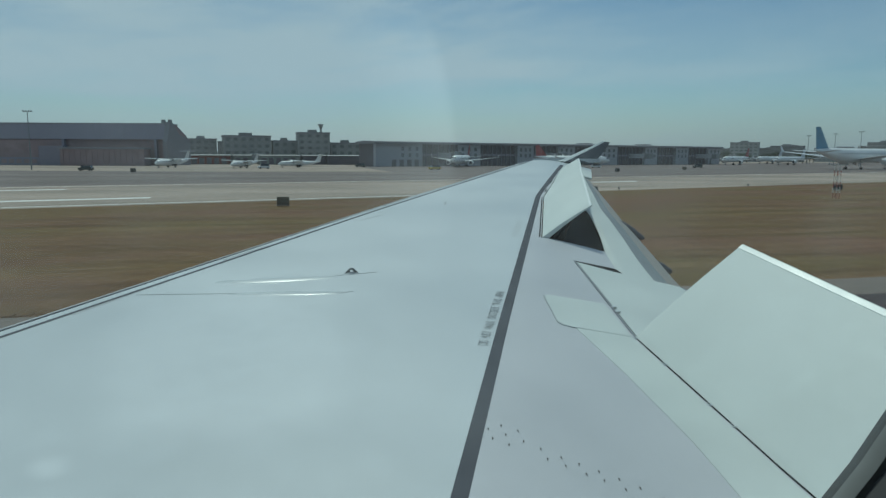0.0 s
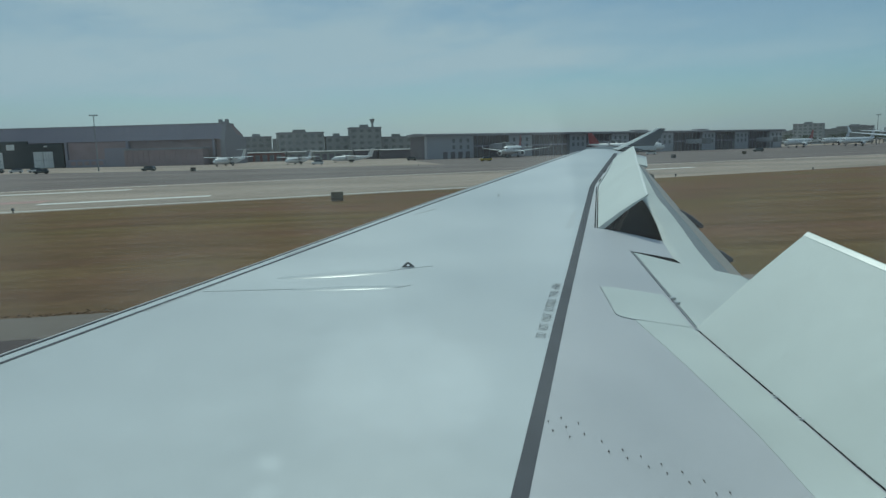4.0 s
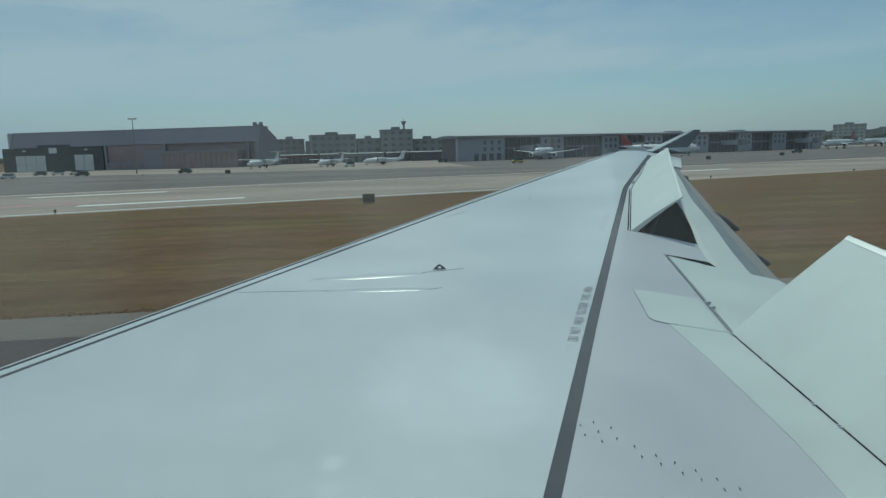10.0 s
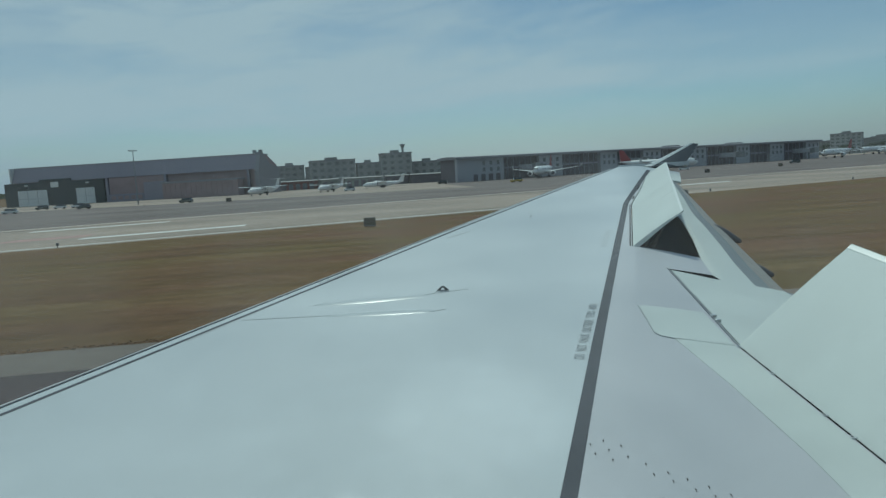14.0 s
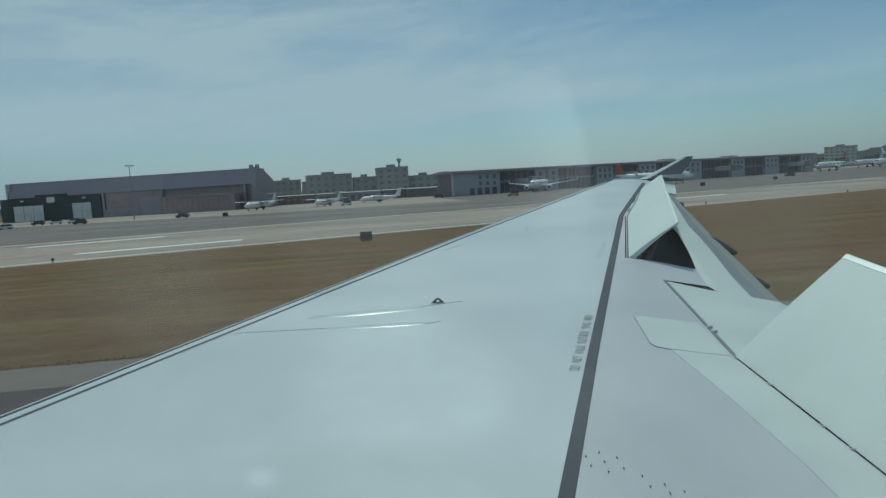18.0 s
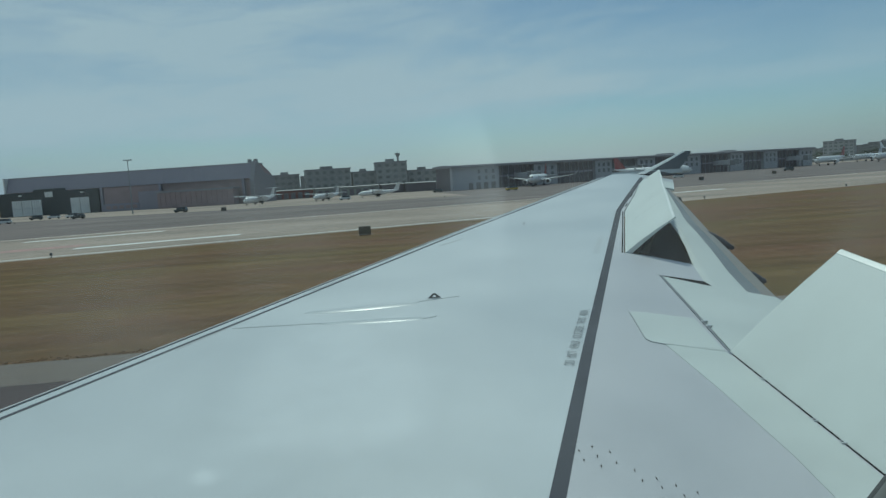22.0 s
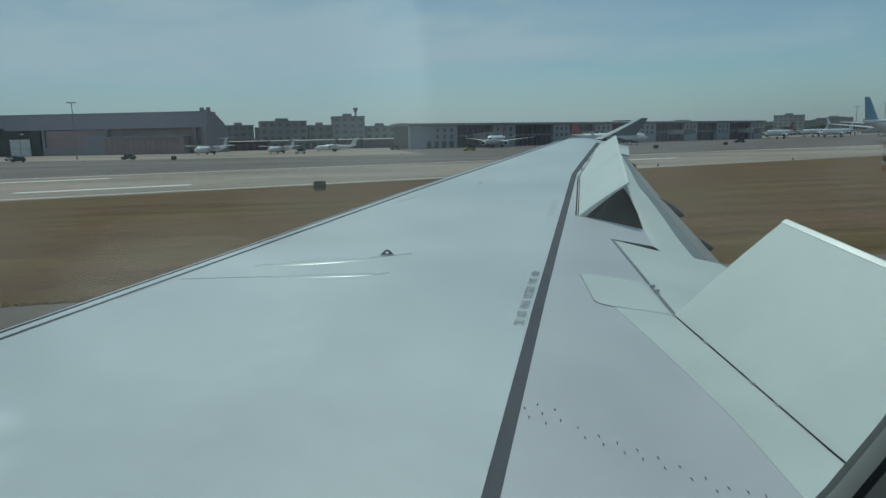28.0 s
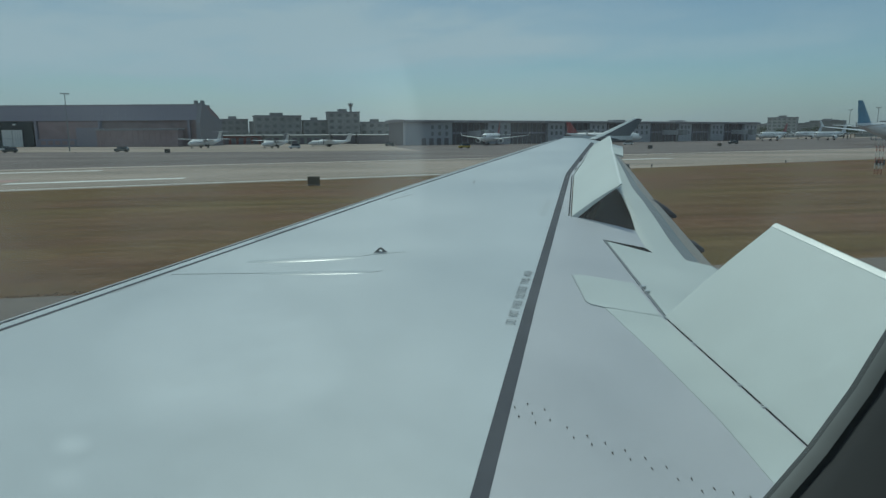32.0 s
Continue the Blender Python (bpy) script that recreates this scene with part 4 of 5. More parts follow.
        part("wheels", bm, tyre_black, leg)
    surface("fin", (-length * 0.34, 0, zc + r * 0.8), (-length * 0.455, 0, zc + r * 0.8 + length * 0.155), length * 0.15, length * 0.055, 0.05, tail)
    bm = bmesh.new()
    tube(bm, (length * 0.38, 0, 0.4), (length * 0.38, 0, zc - r * 0.7), 0.12, 0.16, 8)
    leg = part("gear_leg", bm, steel_grey, t)
    bm = bmesh.new()
    for w in (-0.22, 0.22):
        tube(bm, (length * 0.38, w - 0.1, 0.38), (length * 0.38, w + 0.1, 0.38), 0.38, 0.38, 12)
    part("wheels", bm, tyre_black, leg)
    return t


def turboprop(label, group):
    """A parked high-wing twin turboprop, nose along +x."""
    t = tagged(empty("turboprop"), label, "propeller plane", group)
    bm = bmesh.new()
    loft(bm, [[Vector((x, 1.35 * s * math.cos(a), 2.3 + u + 1.35 * s * math.sin(a))) for a in np.linspace(0, 2 * math.pi, 17)[:-1]]
              for x, s, u in ((12, 0.06, -0.35), (11.6, 0.35, -0.3), (10.6, 0.7, -0.15), (9.2, 0.95, 0), (7.5, 1, 0), (-3, 1, 0), (-6.5, 0.8, 0.25), (-10, 0.42, 0.7), (-12.5, 0.1, 1.0))])
    smooth(part("fuselage", bm, jet_white, t), 60)
    bm = bmesh.new()
    slab(bm, 8, 4, lambda i, j: Vector((2.2 - 2.4 * j - 0.3 * abs(2 * i - 1), mix(-13, 13, i), 3.75 + 0.16 * math.sin(math.pi * j) + 0.3 * abs(2 * i - 1))),
         lambda i, j: Vector((2.2 - 2.4 * j - 0.3 * abs(2 * i - 1), mix(-13, 13, i), 3.68 + 0.3 * abs(2 * i - 1))))
    part("wing", bm, jet_grey, t)
    bm = bmesh.new()
    slab(bm, 2, 4, lambda i, j: Vector((mix(-8.6, -11.6, i) - mix(3.4, 1.9, i) * j, 0.14 * math.sin(math.pi * j), mix(3.0, 7.3, i))),
         lambda i, j: Vector((mix(-8.6, -11.6, i) - mix(3.4, 1.9, i) * j, -0.14 * math.sin(math.pi * j), mix(3.0, 7.3, i))))
    part("fin", bm, jet_white, t)
    bm = bmesh.new()
    slab(bm, 4, 3, lambda i, j: Vector((-11.4 - 1.9 * j, mix(-3.7, 3.7, i), 7.35 + 0.08 * math.sin(math.pi * j))), lambda i, j: Vector((-11.4 - 1.9 * j, mix(-3.7, 3.7, i), 7.28)))
    part("tailplane", bm, jet_grey, t)
    for side in (1, -1):
        bm = bmesh.new()
        loft(bm, [[Vector((x, side * 4.0 + 0.55 * s * math.cos(a), 3.35 + 0.65 * s * math.sin(a))) for a in np.linspace(0, 2 * math.pi, 13)[:-1]] for x, s in ((4.6, 0.3), (4.2, 0.7), (3, 1), (0.5, 1), (-1.4, 0.3))])
        eng = smooth(part("engine", bm, jet_white, t), 50)
        bm = bmesh.new()
        for k in range(6):
            a = math.pi * k / 3 + 0.3
            d = Vector((0, math.cos(a), math.sin(a)))
            tube(bm, Vector((4.5, side * 4.0, 3.35)) + d * 0.2, Vector((4.45, side * 4.0, 3.35)) + d * 1.9, 0.12, 0.07, 5)
        part("propeller", bm, dark_metal, eng, "dark six-bladed propeller at rest")
        bm = bmesh.new()
        tube(bm, (0.4, side * 1.9 - 0.22, 0.42), (0.4, side * 1.9 + 0.22, 0.42), 0.42, 0.42, 12)
        box(bm, (-1.0, side * 1.5 - 0.35, 0.7), (1.8, side * 1.5 + 0.35, 1.6), 0.2)
        part("main_gear", bm, tyre_black, t)
        bm = bmesh.new()
        for k in range(14):
            x = 7.6 - k * 0.95
            box(bm, (x - 0.15, side * 1.34 - 0.02, 2.55), (x + 0.15, side * 1.34 + 0.02, 2.9))
        tagged(part("cabin_windows", bm, glass_dark, t), kind="stuff")
    bm = bmesh.new()
    box(bm, (10.7, -0.75, 2.6), (11.0, 0.75, 2.95), 0.08)
    part("cockpit_window", bm, glass_dark, t)
    bm = bmesh.new()
    tube(bm, (9.6, 0, 0.3), (9.6, 0, 1.3), 0.1, 0.1, 8)
    tube(bm, (9.6, -0.2, 0.3), (9.6, 0.2, 0.3), 0.3, 0.3, 12)
    part("nose_gear", bm, tyre_black, t)
    return t


# ---- hangar ----
def hangar(m):
    """A wide maintenance hangar: local x along its front, front face at y = 0, looking to -y."""
    t = tagged(empty("hangar", m), "long dark blue-grey hangar with white sliding doors", "hangar")
    L, D, H = 104.0, 22.0, 16.6
    bm = bmesh.new()
    prof = [(0, 0), (0, 11.0), (D * 0.08, H), (D * 0.5, H + 0.5), (D, 12.5), (D, 0)]
    loft(bm, [[Vector((x, y + 0.8, z)) for y, z in prof] for x in (0, L)])
    part("hall", bm, brown_wall, t, "dark brown walls of the hall")
    n = 34
    bm = bmesh.new()
    slab(bm, 1, 1, lambda i, j: Vector((mix(0.012, L / n - 0.012, i), mix(-0.6, D * 0.07, j), mix(10.6, H + 0.15, j))), lambda i, j: Vector((mix(0.012, L / n - 0.012, i), mix(-0.35, D * 0.07 + 0.3, j), mix(10.6, H + 0.1, j))))
    sheet = part("cladding_sheet", bm, clad_blue, t, "blue-grey cladding sheet")
    for k in range(1, n):
        ob = sheet.copy()
        scene.collection.objects.link(ob)
        ob.location = (L * k / n, 0, 0)
    bm = bmesh.new()
    box(bm, (-0.4, D * 0.07, H), (L + 0.4, D * 0.6, H + 0.7), 0.2)
    part("eaves", bm, roof_grey, t)
    bm = bmesh.new()
    box(bm, (-0.7, -0.8, 10.4), (-0.1, 2.5, H + 0.6), 0.1)
    part("verge_flashing", bm, door_white, t, "white verge flashing at the end")
    # stepped gable frame with roof plant
    bm = bmesh.new()
    loft(bm, [[Vector((x, y, z)) for y, z in ((-1.2, 9.4), (2.2, H + 1.2), (4.5, H + 1.0), (D * 0.5, 13.0), (D, 11.0), (D, 0), (-1.2, 0))] for x in (L - 0.05, L + 1.6)])
    part("gable", bm, roof_grey, t, "grey stepped gable end")
    for gx in (L - 2.0, L + 0.5):
        bm = bmesh.new()
        box(bm, (gx, 3.0, H + 0.6), (gx + 1.2, 4.4, H + 2.2), 0.1)
        part("roof_fan", bm, steel_grey, t)
    for x in (41.5, 66.5, 101):
        bm = bmesh.new()
        box(bm, (x - 0.5, -0.9, 0), (x + 0.5, 0.4, 10.6), 0.1)
        part("column", bm, clad_blue, t)
    # black hall opening with white doors
    bm = bmesh.new()
    box(bm, (-3.5, -0.95, 0), (40.4, 0.2, 10.4), 0.1)
    box(bm, (12, -1.0, 10.3), (26, 0.2, 11.6), 0.3)
    part("door_portal", bm, portal_green, t, "dark green-black hangar door portal")
    for x in (2.4, 6.8, 11.2, 28.2, 32.3):
        bm = bmesh.new()
        w = 4.2 if x < 20 else 3.9
        box(bm, (x, -1.25, 0.1), (x + w, -1.0, 7.0), 0.05)
        d = part("sliding_door", bm, door_white, t, "white sliding door leaf")
        for k in range(4):
            bm = bmesh.new()
            box(bm, (x + 0.1 + k, -1.31, 0.3), (x + 0.2 + k, -1.25, 6.8))
            part("stile", bm, clad_light, d)
        bm = bmesh.new()
        box(bm, (x + 0.3, -1.33, 3.3), (x + w - 0.3, -1.26, 3.5))
        part("rail", bm, clad_light, d)
    bm = bmesh.new()
    box(bm, (17.2, -1.1, 7.9), (20.6, -0.95, 10.3), 0.05)
    part("notice_board", bm, door_white, t)
    for x in (6.0, 33.0):
        bm = bmesh.new()
        box(bm, (x, -1.7, 8.9), (x + 1.2, -0.95, 9.5), 0.1)
        part("wall_lamp", bm, door_white, t)
    # brown recessed bay with a low pale wall
    bm = bmesh.new()
    box(bm, (42.2, -0.3, 0), (66, 0.6, 10.4), 0.1)
    part("bay_wall", bm, brown_wall, t, "dark brown bay wall")
    bm = bmesh.new()
    box(bm, (43, -2.4, 0), (58, -0.4, 3.2), 0.1)
    part("low_wall", bm, clad_blue, t, "low purple-grey wall")
    for k in range(5):
        bm = bmesh.new()
        box(bm, (44 + k * 2.8, -2.5, 0.8), (46 + k * 2.8, -2.35, 2.5), 0.03)
        part("opening", bm, brown_wall, t)
    bm = bmesh.new()
    box(bm, (59, -4.0, 0), (68, -0.4, 7.8), 0.1)
    part("annexe", bm, clad_blue, t, "purple-grey annexe against the front")
    bm = bmesh.new()
    box(bm, (68.2, -6.5, 0), (99, -1.0, 6.6), 0.1)
    lean = part("lean_to", bm, brown_wall, t, "long brown lean-to along the front")
    bm = bmesh.new()
    box(bm, (67.8, -7.2, 6.6), (99.6, -0.95, 7.3), 0.1)
    part("lean_to_roof", bm, roof_grey, lean, "grey roof edge")
    for k in range(14):
        bm = bmesh.new()
        box(bm, (69.2 + k * 2.1, -6.7, 0.4), (69.5 + k * 2.1, -6.45, 6.5))
        part("post", bm, brown_wall, lean)
    return t


A0, A1 = Vector((301.2, 139.5, 0)) * 1.3, Vector((275.8, 38.7, 0)) * 1.3
ux = (A1 - A0).normalized()
uy = Vector((-ux.y, ux.x, 0))
hm = Matrix((ux, uy, Vector((0, 0, 1)))).transposed().to_4x4()
hm.translation = A0
hangar(hm @ Matrix.Diagonal((1.3, 1.3, 1.19, 1)))


# ---- terminal pier ----
def terminal(m, L):
    """A two-storey pier: pale wall blocks with windows between dark glazed bays, under one long roof."""
    t = tagged(empty("terminal_pier", m), "long two-storey airport pier with dark glazed bays", "airport terminal")
    D, H = 18.0, 12.2
    bm = bmesh.new()
    box(bm, (0, 2.5, 0), (L, D, H - 1.0), 0.1)
    part("core", bm, dark_wall, t, "dark recessed glazed wall")
    bm = bmesh.new()
    slab(bm, 30, 4, lambda i, j: Vector((mix(-1.5, L + 1.5, i), mix(-1.8, D + 1, j), H + 0.5 * math.sin(math.pi * j))), lambda i, j: Vector((mix(-1.5, L + 1.5, i), mix(-1.8, D + 1, j), H - 1.1 + 0.2 * j)))
    part("roof", bm, roof_grey, t, "thin pale grey roof edge")
    x = 0.0
    k = 0
    while x < L - 8:
        w = (13.5, 15.0, 12.0)[k % 3] if k else 27.0
        g = (22.0, 26.0, 19.0)[k % 3]
        bm = bmesh.new()
        box(bm, (x, 0, 0), (min(L, x + w), 2.5, H - 1.15), 0.08)
        blk = part("wall_block", bm, clad_light, t, "pale grey clad wall block")
        if k == 0:
            for c in range(4):
                bm = bmesh.new()
                box(bm, (9.0 + 4.4 * c, -0.07, 0), (11.6 + 4.4 * c, 0.05, 3.4), 0.03)
                part("baggage_door", bm, dark_wall, blk, "dark ground-level door")
        for r in range(2):
            for c in range(3):
                bm = bmesh.new()
                cx = x + min(w, 15.0) * (0.22 + 0.28 * c) + max(0.0, w - 15.0)
                if cx + 1 > L:
                    bm.free()
                    continue
                box(bm, (cx - 0.8, -0.06, 4.6 + 3.2 * r), (cx + 0.8, 0.04, 6.6 + 3.2 * r), 0.02)
                part("window", bm, window_grey, blk)
        x += w
        n = int(g / 3.2)
        if x + g < L:
            for c in range(n + 1):
                bm = bmesh.new()
                px = x + g * c / n
                box(bm, (px - 0.14, 2.1, 0), (px + 0.14, 2.5, H - 1.2))
                part("mullion", bm, clad_blue, t)
            bm = bmesh.new()
            box(bm, (x, 1.2, 5.4), (x + g, 2.5, 6.3), 0.05)
            part("floor_edge", bm, clad_blue, t)
            # boarding bridge
            if k % 2 == 0:
                bx = x + g * 0.55
                bm = bmesh.new()
                box(bm, (bx - 1.6, -11, 4.2), (bx + 1.6, 2.0, 7.0), 0.15)
                br = part("boarding_bridge", bm, clad_light, t, "pale boarding bridge on a column")
                bm = bmesh.new()
                box(bm, (bx - 2.2, -14.5, 4.0), (bx + 2.2, -11, 7.4), 0.3)
                part("bridge_head", bm, steel_grey, br)
                bm = bmesh.new()
                tube(bm, (bx, -9, 0), (bx, -9, 4.4), 0.5, 0.5, 10)
                part("bridge_column", bm, steel_grey, br)
        x += g
        k += 1
    for rx in (150.0, 205.0):
        bm = bmesh.new()
        box(bm, (rx, 9, H + 0.2), (rx + 9, 15, H + 1.2), 0.1)
        part("plant_room", bm, roof_grey, t)
    return t


B0, B1 = Vector((335.0, -49.7, 0)), Vector((429.0, -310.5, 0))
ux = (B1 - B0).normalized()
uy = Vector((-ux.y, ux.x, 0))
tm2 = Matrix((ux, uy, Vector((0, 0, 1)))).transposed().to_4x4()
tm2.translation = B0
terminal(tm2, (B1 - B0).length)


# ---- blocks, towers and the far town ----
def block(m, w, d, h, label, floors, mat, top=-1.0, stair=True, near=False):
    """A flat-roofed building with rows of windows, a parapet and a roof house; front at y = 0."""
    t = tagged(empty("office_block", m), label, "building", "town blocks")
    bm = bmesh.new()
    box(bm, (0, 0, 0), (w, d, h), 0.1)
    part("wall", bm, mat, t)
    bm = bmesh.new()
    box(bm, (-0.3, -0.3, h), (w + 0.3, d + 0.3, h + 0.7), 0.1)
    roof = part("roof", bm, roof_grey, t)
    if stair:
        bm = bmesh.new()
        box(bm, (w * 0.35, d * 0.3, h + 0.7), (w * 0.62, d * 0.7, h + 3.4 + top), 0.1)
        part("roof_house", bm, mat, roof)
    fh = h / floors
    n = max(2, int(w / 4.2))
    bm = bmesh.new()
    box(bm, (-1.2, -0.08, 0.35 * fh), (1.2, 0.05, 0.8 * fh))
    if near:
        first_win = part("window", bm, block_window, t)
        for f in range(floors):
            for k in range(n):
                ob = first_win if f + k == 0 else first_win.copy()
                if f + k:
                    scene.collection.objects.link(ob)
                ob.location = (w * (k + 0.5) / n, 0, f * fh)
        return t
    bm.free()
    bm = bmesh.new()
    for f in range(floors):
        for k in range(n):
            x = w * (k + 0.5) / n
            box(bm, (x - 1.2, -0.08, f * fh + 0.35 * fh), (x + 1.2, 0.05, f * fh + 0.8 * fh))
    tagged(part("windows", bm, block_window, t), kind="stuff")
    return t


def at_angle(deg_aft, dist, turn=0.0):
    """A pose on the ground, at an angle aft of the wing's line and a distance, its front to the eye."""
    a = radians(deg_aft)
    return pose(dist * math.cos(a), -dist * math.sin(a), 0, 0, 0, -90 - deg_aft + turn)


rnd = random.Random(4)
# between hangar and pier
for ang, dist, w, d, h, fl in ((-6.3, 450, 17, 16, 14.5, 4), (-3.6, 440, 28, 18, 16.5, 4), (0.16, 445, 15, 15, 13.7, 3), (2.12, 440, 20, 16, 18.8, 5), (4.74, 450, 20, 15, 12.7, 3)):
    block(at_angle(ang, dist, 4), w, d, h, "grey flat-roofed block behind the apron", fl, render_beige, near=True)
shed_red = material("dull_red_shed_wall", (0.17, 0.075, 0.07), 0.8, vary=0.2, scale=0.3, fine=2)
shed_grey = material("grey_green_shed_wall", (0.22, 0.235, 0.225), 0.8, vary=0.2, scale=0.3, fine=2)
for ang, dist, w, skin_mat, words in ((-6.2, 405, 22, shed_red, "low long dull red shed"), (-2.9, 400, 10, shed_grey, "low grey-green shed"), (-0.9, 395, 22, shed_grey, "low grey-green shed"), (2.5, 398, 13, dark_wall, "low dark shed"),
                                      (4.55, 392, 19, dark_wall, "low dark shed")):
    t = tagged(empty("cargo_shed", at_angle(ang, dist, 6)), words + " with a pale roof edge", "shed", "low sheds")
    bm = bmesh.new()
    box(bm, (0, 0, 0), (w, 14, 5.0), 0.1)
    part("wall", bm, skin_mat, t)
    for c in range(int(w / 4)):
        bm = bmesh.new()
        box(bm, (1.0 + 4 * c, -0.06, 0), (3.6 + 4 * c, 0.05, 3.6), 0.03)
        part("roller_door", bm, dark_wall, t)
    bm = bmesh.new()
    slab(bm, 1, 6, lambda i, j: Vector((mix(-0.4, w + 0.4, i), mix(-0.5, 14.5, j), 5.0 + 0.45 * math.sin(math.pi * j))), lambda i, j: Vector((mix(-0.4, w + 0.4, i), mix(-0.5, 14.5, j), 4.85)))
    part("roof", bm, shed_roof, t, "pale sheet roof")
# right of the pier and beyond
for k, (ang, dist, w, d, h, fl) in enumerate(((36.6, 760, 26, 20, 19, 6), (39.4, 800, 30, 20, 16, 5), (42.3, 850, 60, 20, 14, 4), (45.6, 840, 30, 20, 20, 6), (33.4, 790, 50, 22, 13, 4),
                                              (48.5, 760, 44, 20, 20, 5), (-24, 900, 50, 20, 18, 5), (-31, 950, 60, 20, 22, 6), (-13.2, 640, 40, 20, 17, 5))):
    block(at_angle(ang, dist, rnd.uniform(-12, 12)), w, d, h, "grey flat-roofed town block behind the airfield", fl, render_beige)
for k in range(34):
    ang = rnd.uniform(-36, 52)
    dist = rnd.uniform(1250, 1900)
    w, h = rnd.uniform(18, 60), rnd.uniform(10, 30)
    block(at_angle(ang, dist, rnd.uniform(-20, 20)), w, 18, h, "distant flat-roofed town block", max(2, int(h / 4)), render_beige, stair=rnd.random() < 0.5)

tower = tagged(empty("control_tower", at_angle(3.99, 470)), "slender grey control tower with a flared cab", "control tower")
bm = bmesh.new()
tube(bm, (0, 0, 0), (0, 0, 23), 0.9, 0.75, 12)
part("shaft", bm, render_beige, tower)
bm = bmesh.new()
tube(bm, (0, 0, 23), (0, 0, 25.2), 0.9, 1.7, 12)
cab = part("cab", bm, render_beige, tower, "pale flared cab")
bm = bmesh.new()
tube(bm, (0, 0, 25.2), (0, 0, 25.6), 1.9, 1.9, 12)
tube(bm, (0, 0, 25.6), (0, 0, 27.5), 0.12, 0.06, 6)
part("cab_roof", bm, roof_grey, cab)


def light_mast(m, h, group):
    """A tall apron floodlight mast with a crosshead of lamps."""
    t = tagged(empty("floodlight_mast", m), "tall grey floodlight mast over the apron", "lamp post", group)
    bm = bmesh.new()
    tube(bm, (0, 0, 0), (0, 0, h), 0.24, 0.12, 10)
    part("pole", bm, steel_grey, t)
    bm = bmesh.new()
    box(bm, (-1.5, -0.15, h - 0.12), (1.5, 0.15, h + 0.06), 0.04)
    part("crosshead", bm, steel_grey, t)
    for k in range(4):
        bm = bmesh.new()
        x = -1.2 + 0.8 * k
        box(bm, (x - 0.2, -0.3, h + 0.06), (x + 0.2, 0.2, h + 0.4), 0.05)
        part("floodlight", bm, dark_metal, t)
    return t


first_mast = light_mast(at_angle(-16.9, 286), 20.4, "floodlight masts")
for ang, dist in ((-33.5, 340), (41.9, 560), (43.6, 520), (45.2, 480), (47.0, 420)):
    copy_thing(first_mast, at_angle(ang, dist))

# lattice mast in the grass
lattice = tagged(empty("lattice_mast", pose(81, -78, 0)), "red and white lattice antenna mast on the grass", "antenna mast")
for k in range(6):
    z0, z1 = k * 0.8, (k + 1) * 0.8
    bm = bmesh.new()
    for a, b in ((-0.3, -0.3), (0.3, -0.3), (0.3, 0.3), (-0.3, 0.3)):
        tube(bm, (a, b, z0), (a, b, z1), 0.035, 0.035, 6)
    for a, b, c, d in ((-0.3, -0.3, 0.3, -0.3), (0.3, -0.3, 0.3, 0.3), (0.3, 0.3, -0.3, 0.3), (-0.3, 0.3, -0.3, -0.3)):
        tube(bm, (a, b, z0), (c, d, z1), 0.02, 0.02, 5)
    part("lattice_section", bm, mast_white if k % 2 else mast_red, lattice, "white section" if k % 2 else "red section")
bm = bmesh.new()
tube(bm, (0, -1.6, 4.8), (0, 1.6, 4.8), 0.05, 0.05, 6)
tube(bm, (0, -1.6, 4.8), (0, -1.6, 5.3), 0.1, 0.02, 6)
tube(bm, (0, 1.6, 4.8), (0, 1.6, 5.3), 0.1, 0.02, 6)
part("antenna_arm", bm, steel_grey, lattice)

# ---- parked aircraft ----
jet = airliner("parked_airliner", 37.5, 34.0, jet_red, "white twin-jet airliner with a red fin at the pier", "airliners at the pier")
jet.matrix_world = pose(397, -300, 0, 0, 0, 118)
copy_thing(jet, pose(326, -91, 0, 0, 0, 152))
copy_thing(jet, pose(327, -150, 0, 0, 0, 240))
jet_w = airliner("parked_airliner", 37.5, 34.0, jet_grey, "white twin-jet airliner with a grey fin at the pier", "airliners at the pier")
jet_w.matrix_world = pose(464, -381, 0, 0, 0, 112)
for x, y, rz in ((402, -347, 110), (425, -425, 108), (470, -470, 110)):
    copy_thing(jet_w, pose(x, y, 0, 0, 0, rz))
jet_g = airliner("parked_airliner", 37.5, 34.0, jet_green, "white twin-jet airliner with a green fin on the apron", "airliners on the apron")
jet_g.matrix_world = pose(356, -388, 0, 0, 0, 112)
copy_thing(jet_g, pose(384, -440, 0, 0, 0, 95))
big = airliner("wide_body_airliner", 63.0, 60.0, jet_blue, "large white airliner with a blue fin on the apron", "large airliners")
big.matrix_world = pose(262, -262, 0, 0, 0, 285)
prop = turboprop("white twin turboprop parked before the hangar", "turboprops")
prop.matrix_world = pose(312, 41, 0, 0, 0, 152) @ Matrix.Scale(0.95, 4)
for x, y, rz in ((298, 11, 148), (312, -12, 104)):
    copy_thing(prop, pose(x, y, 0, 0, 0, rz) @ Matrix.Scale(0.84, 4))


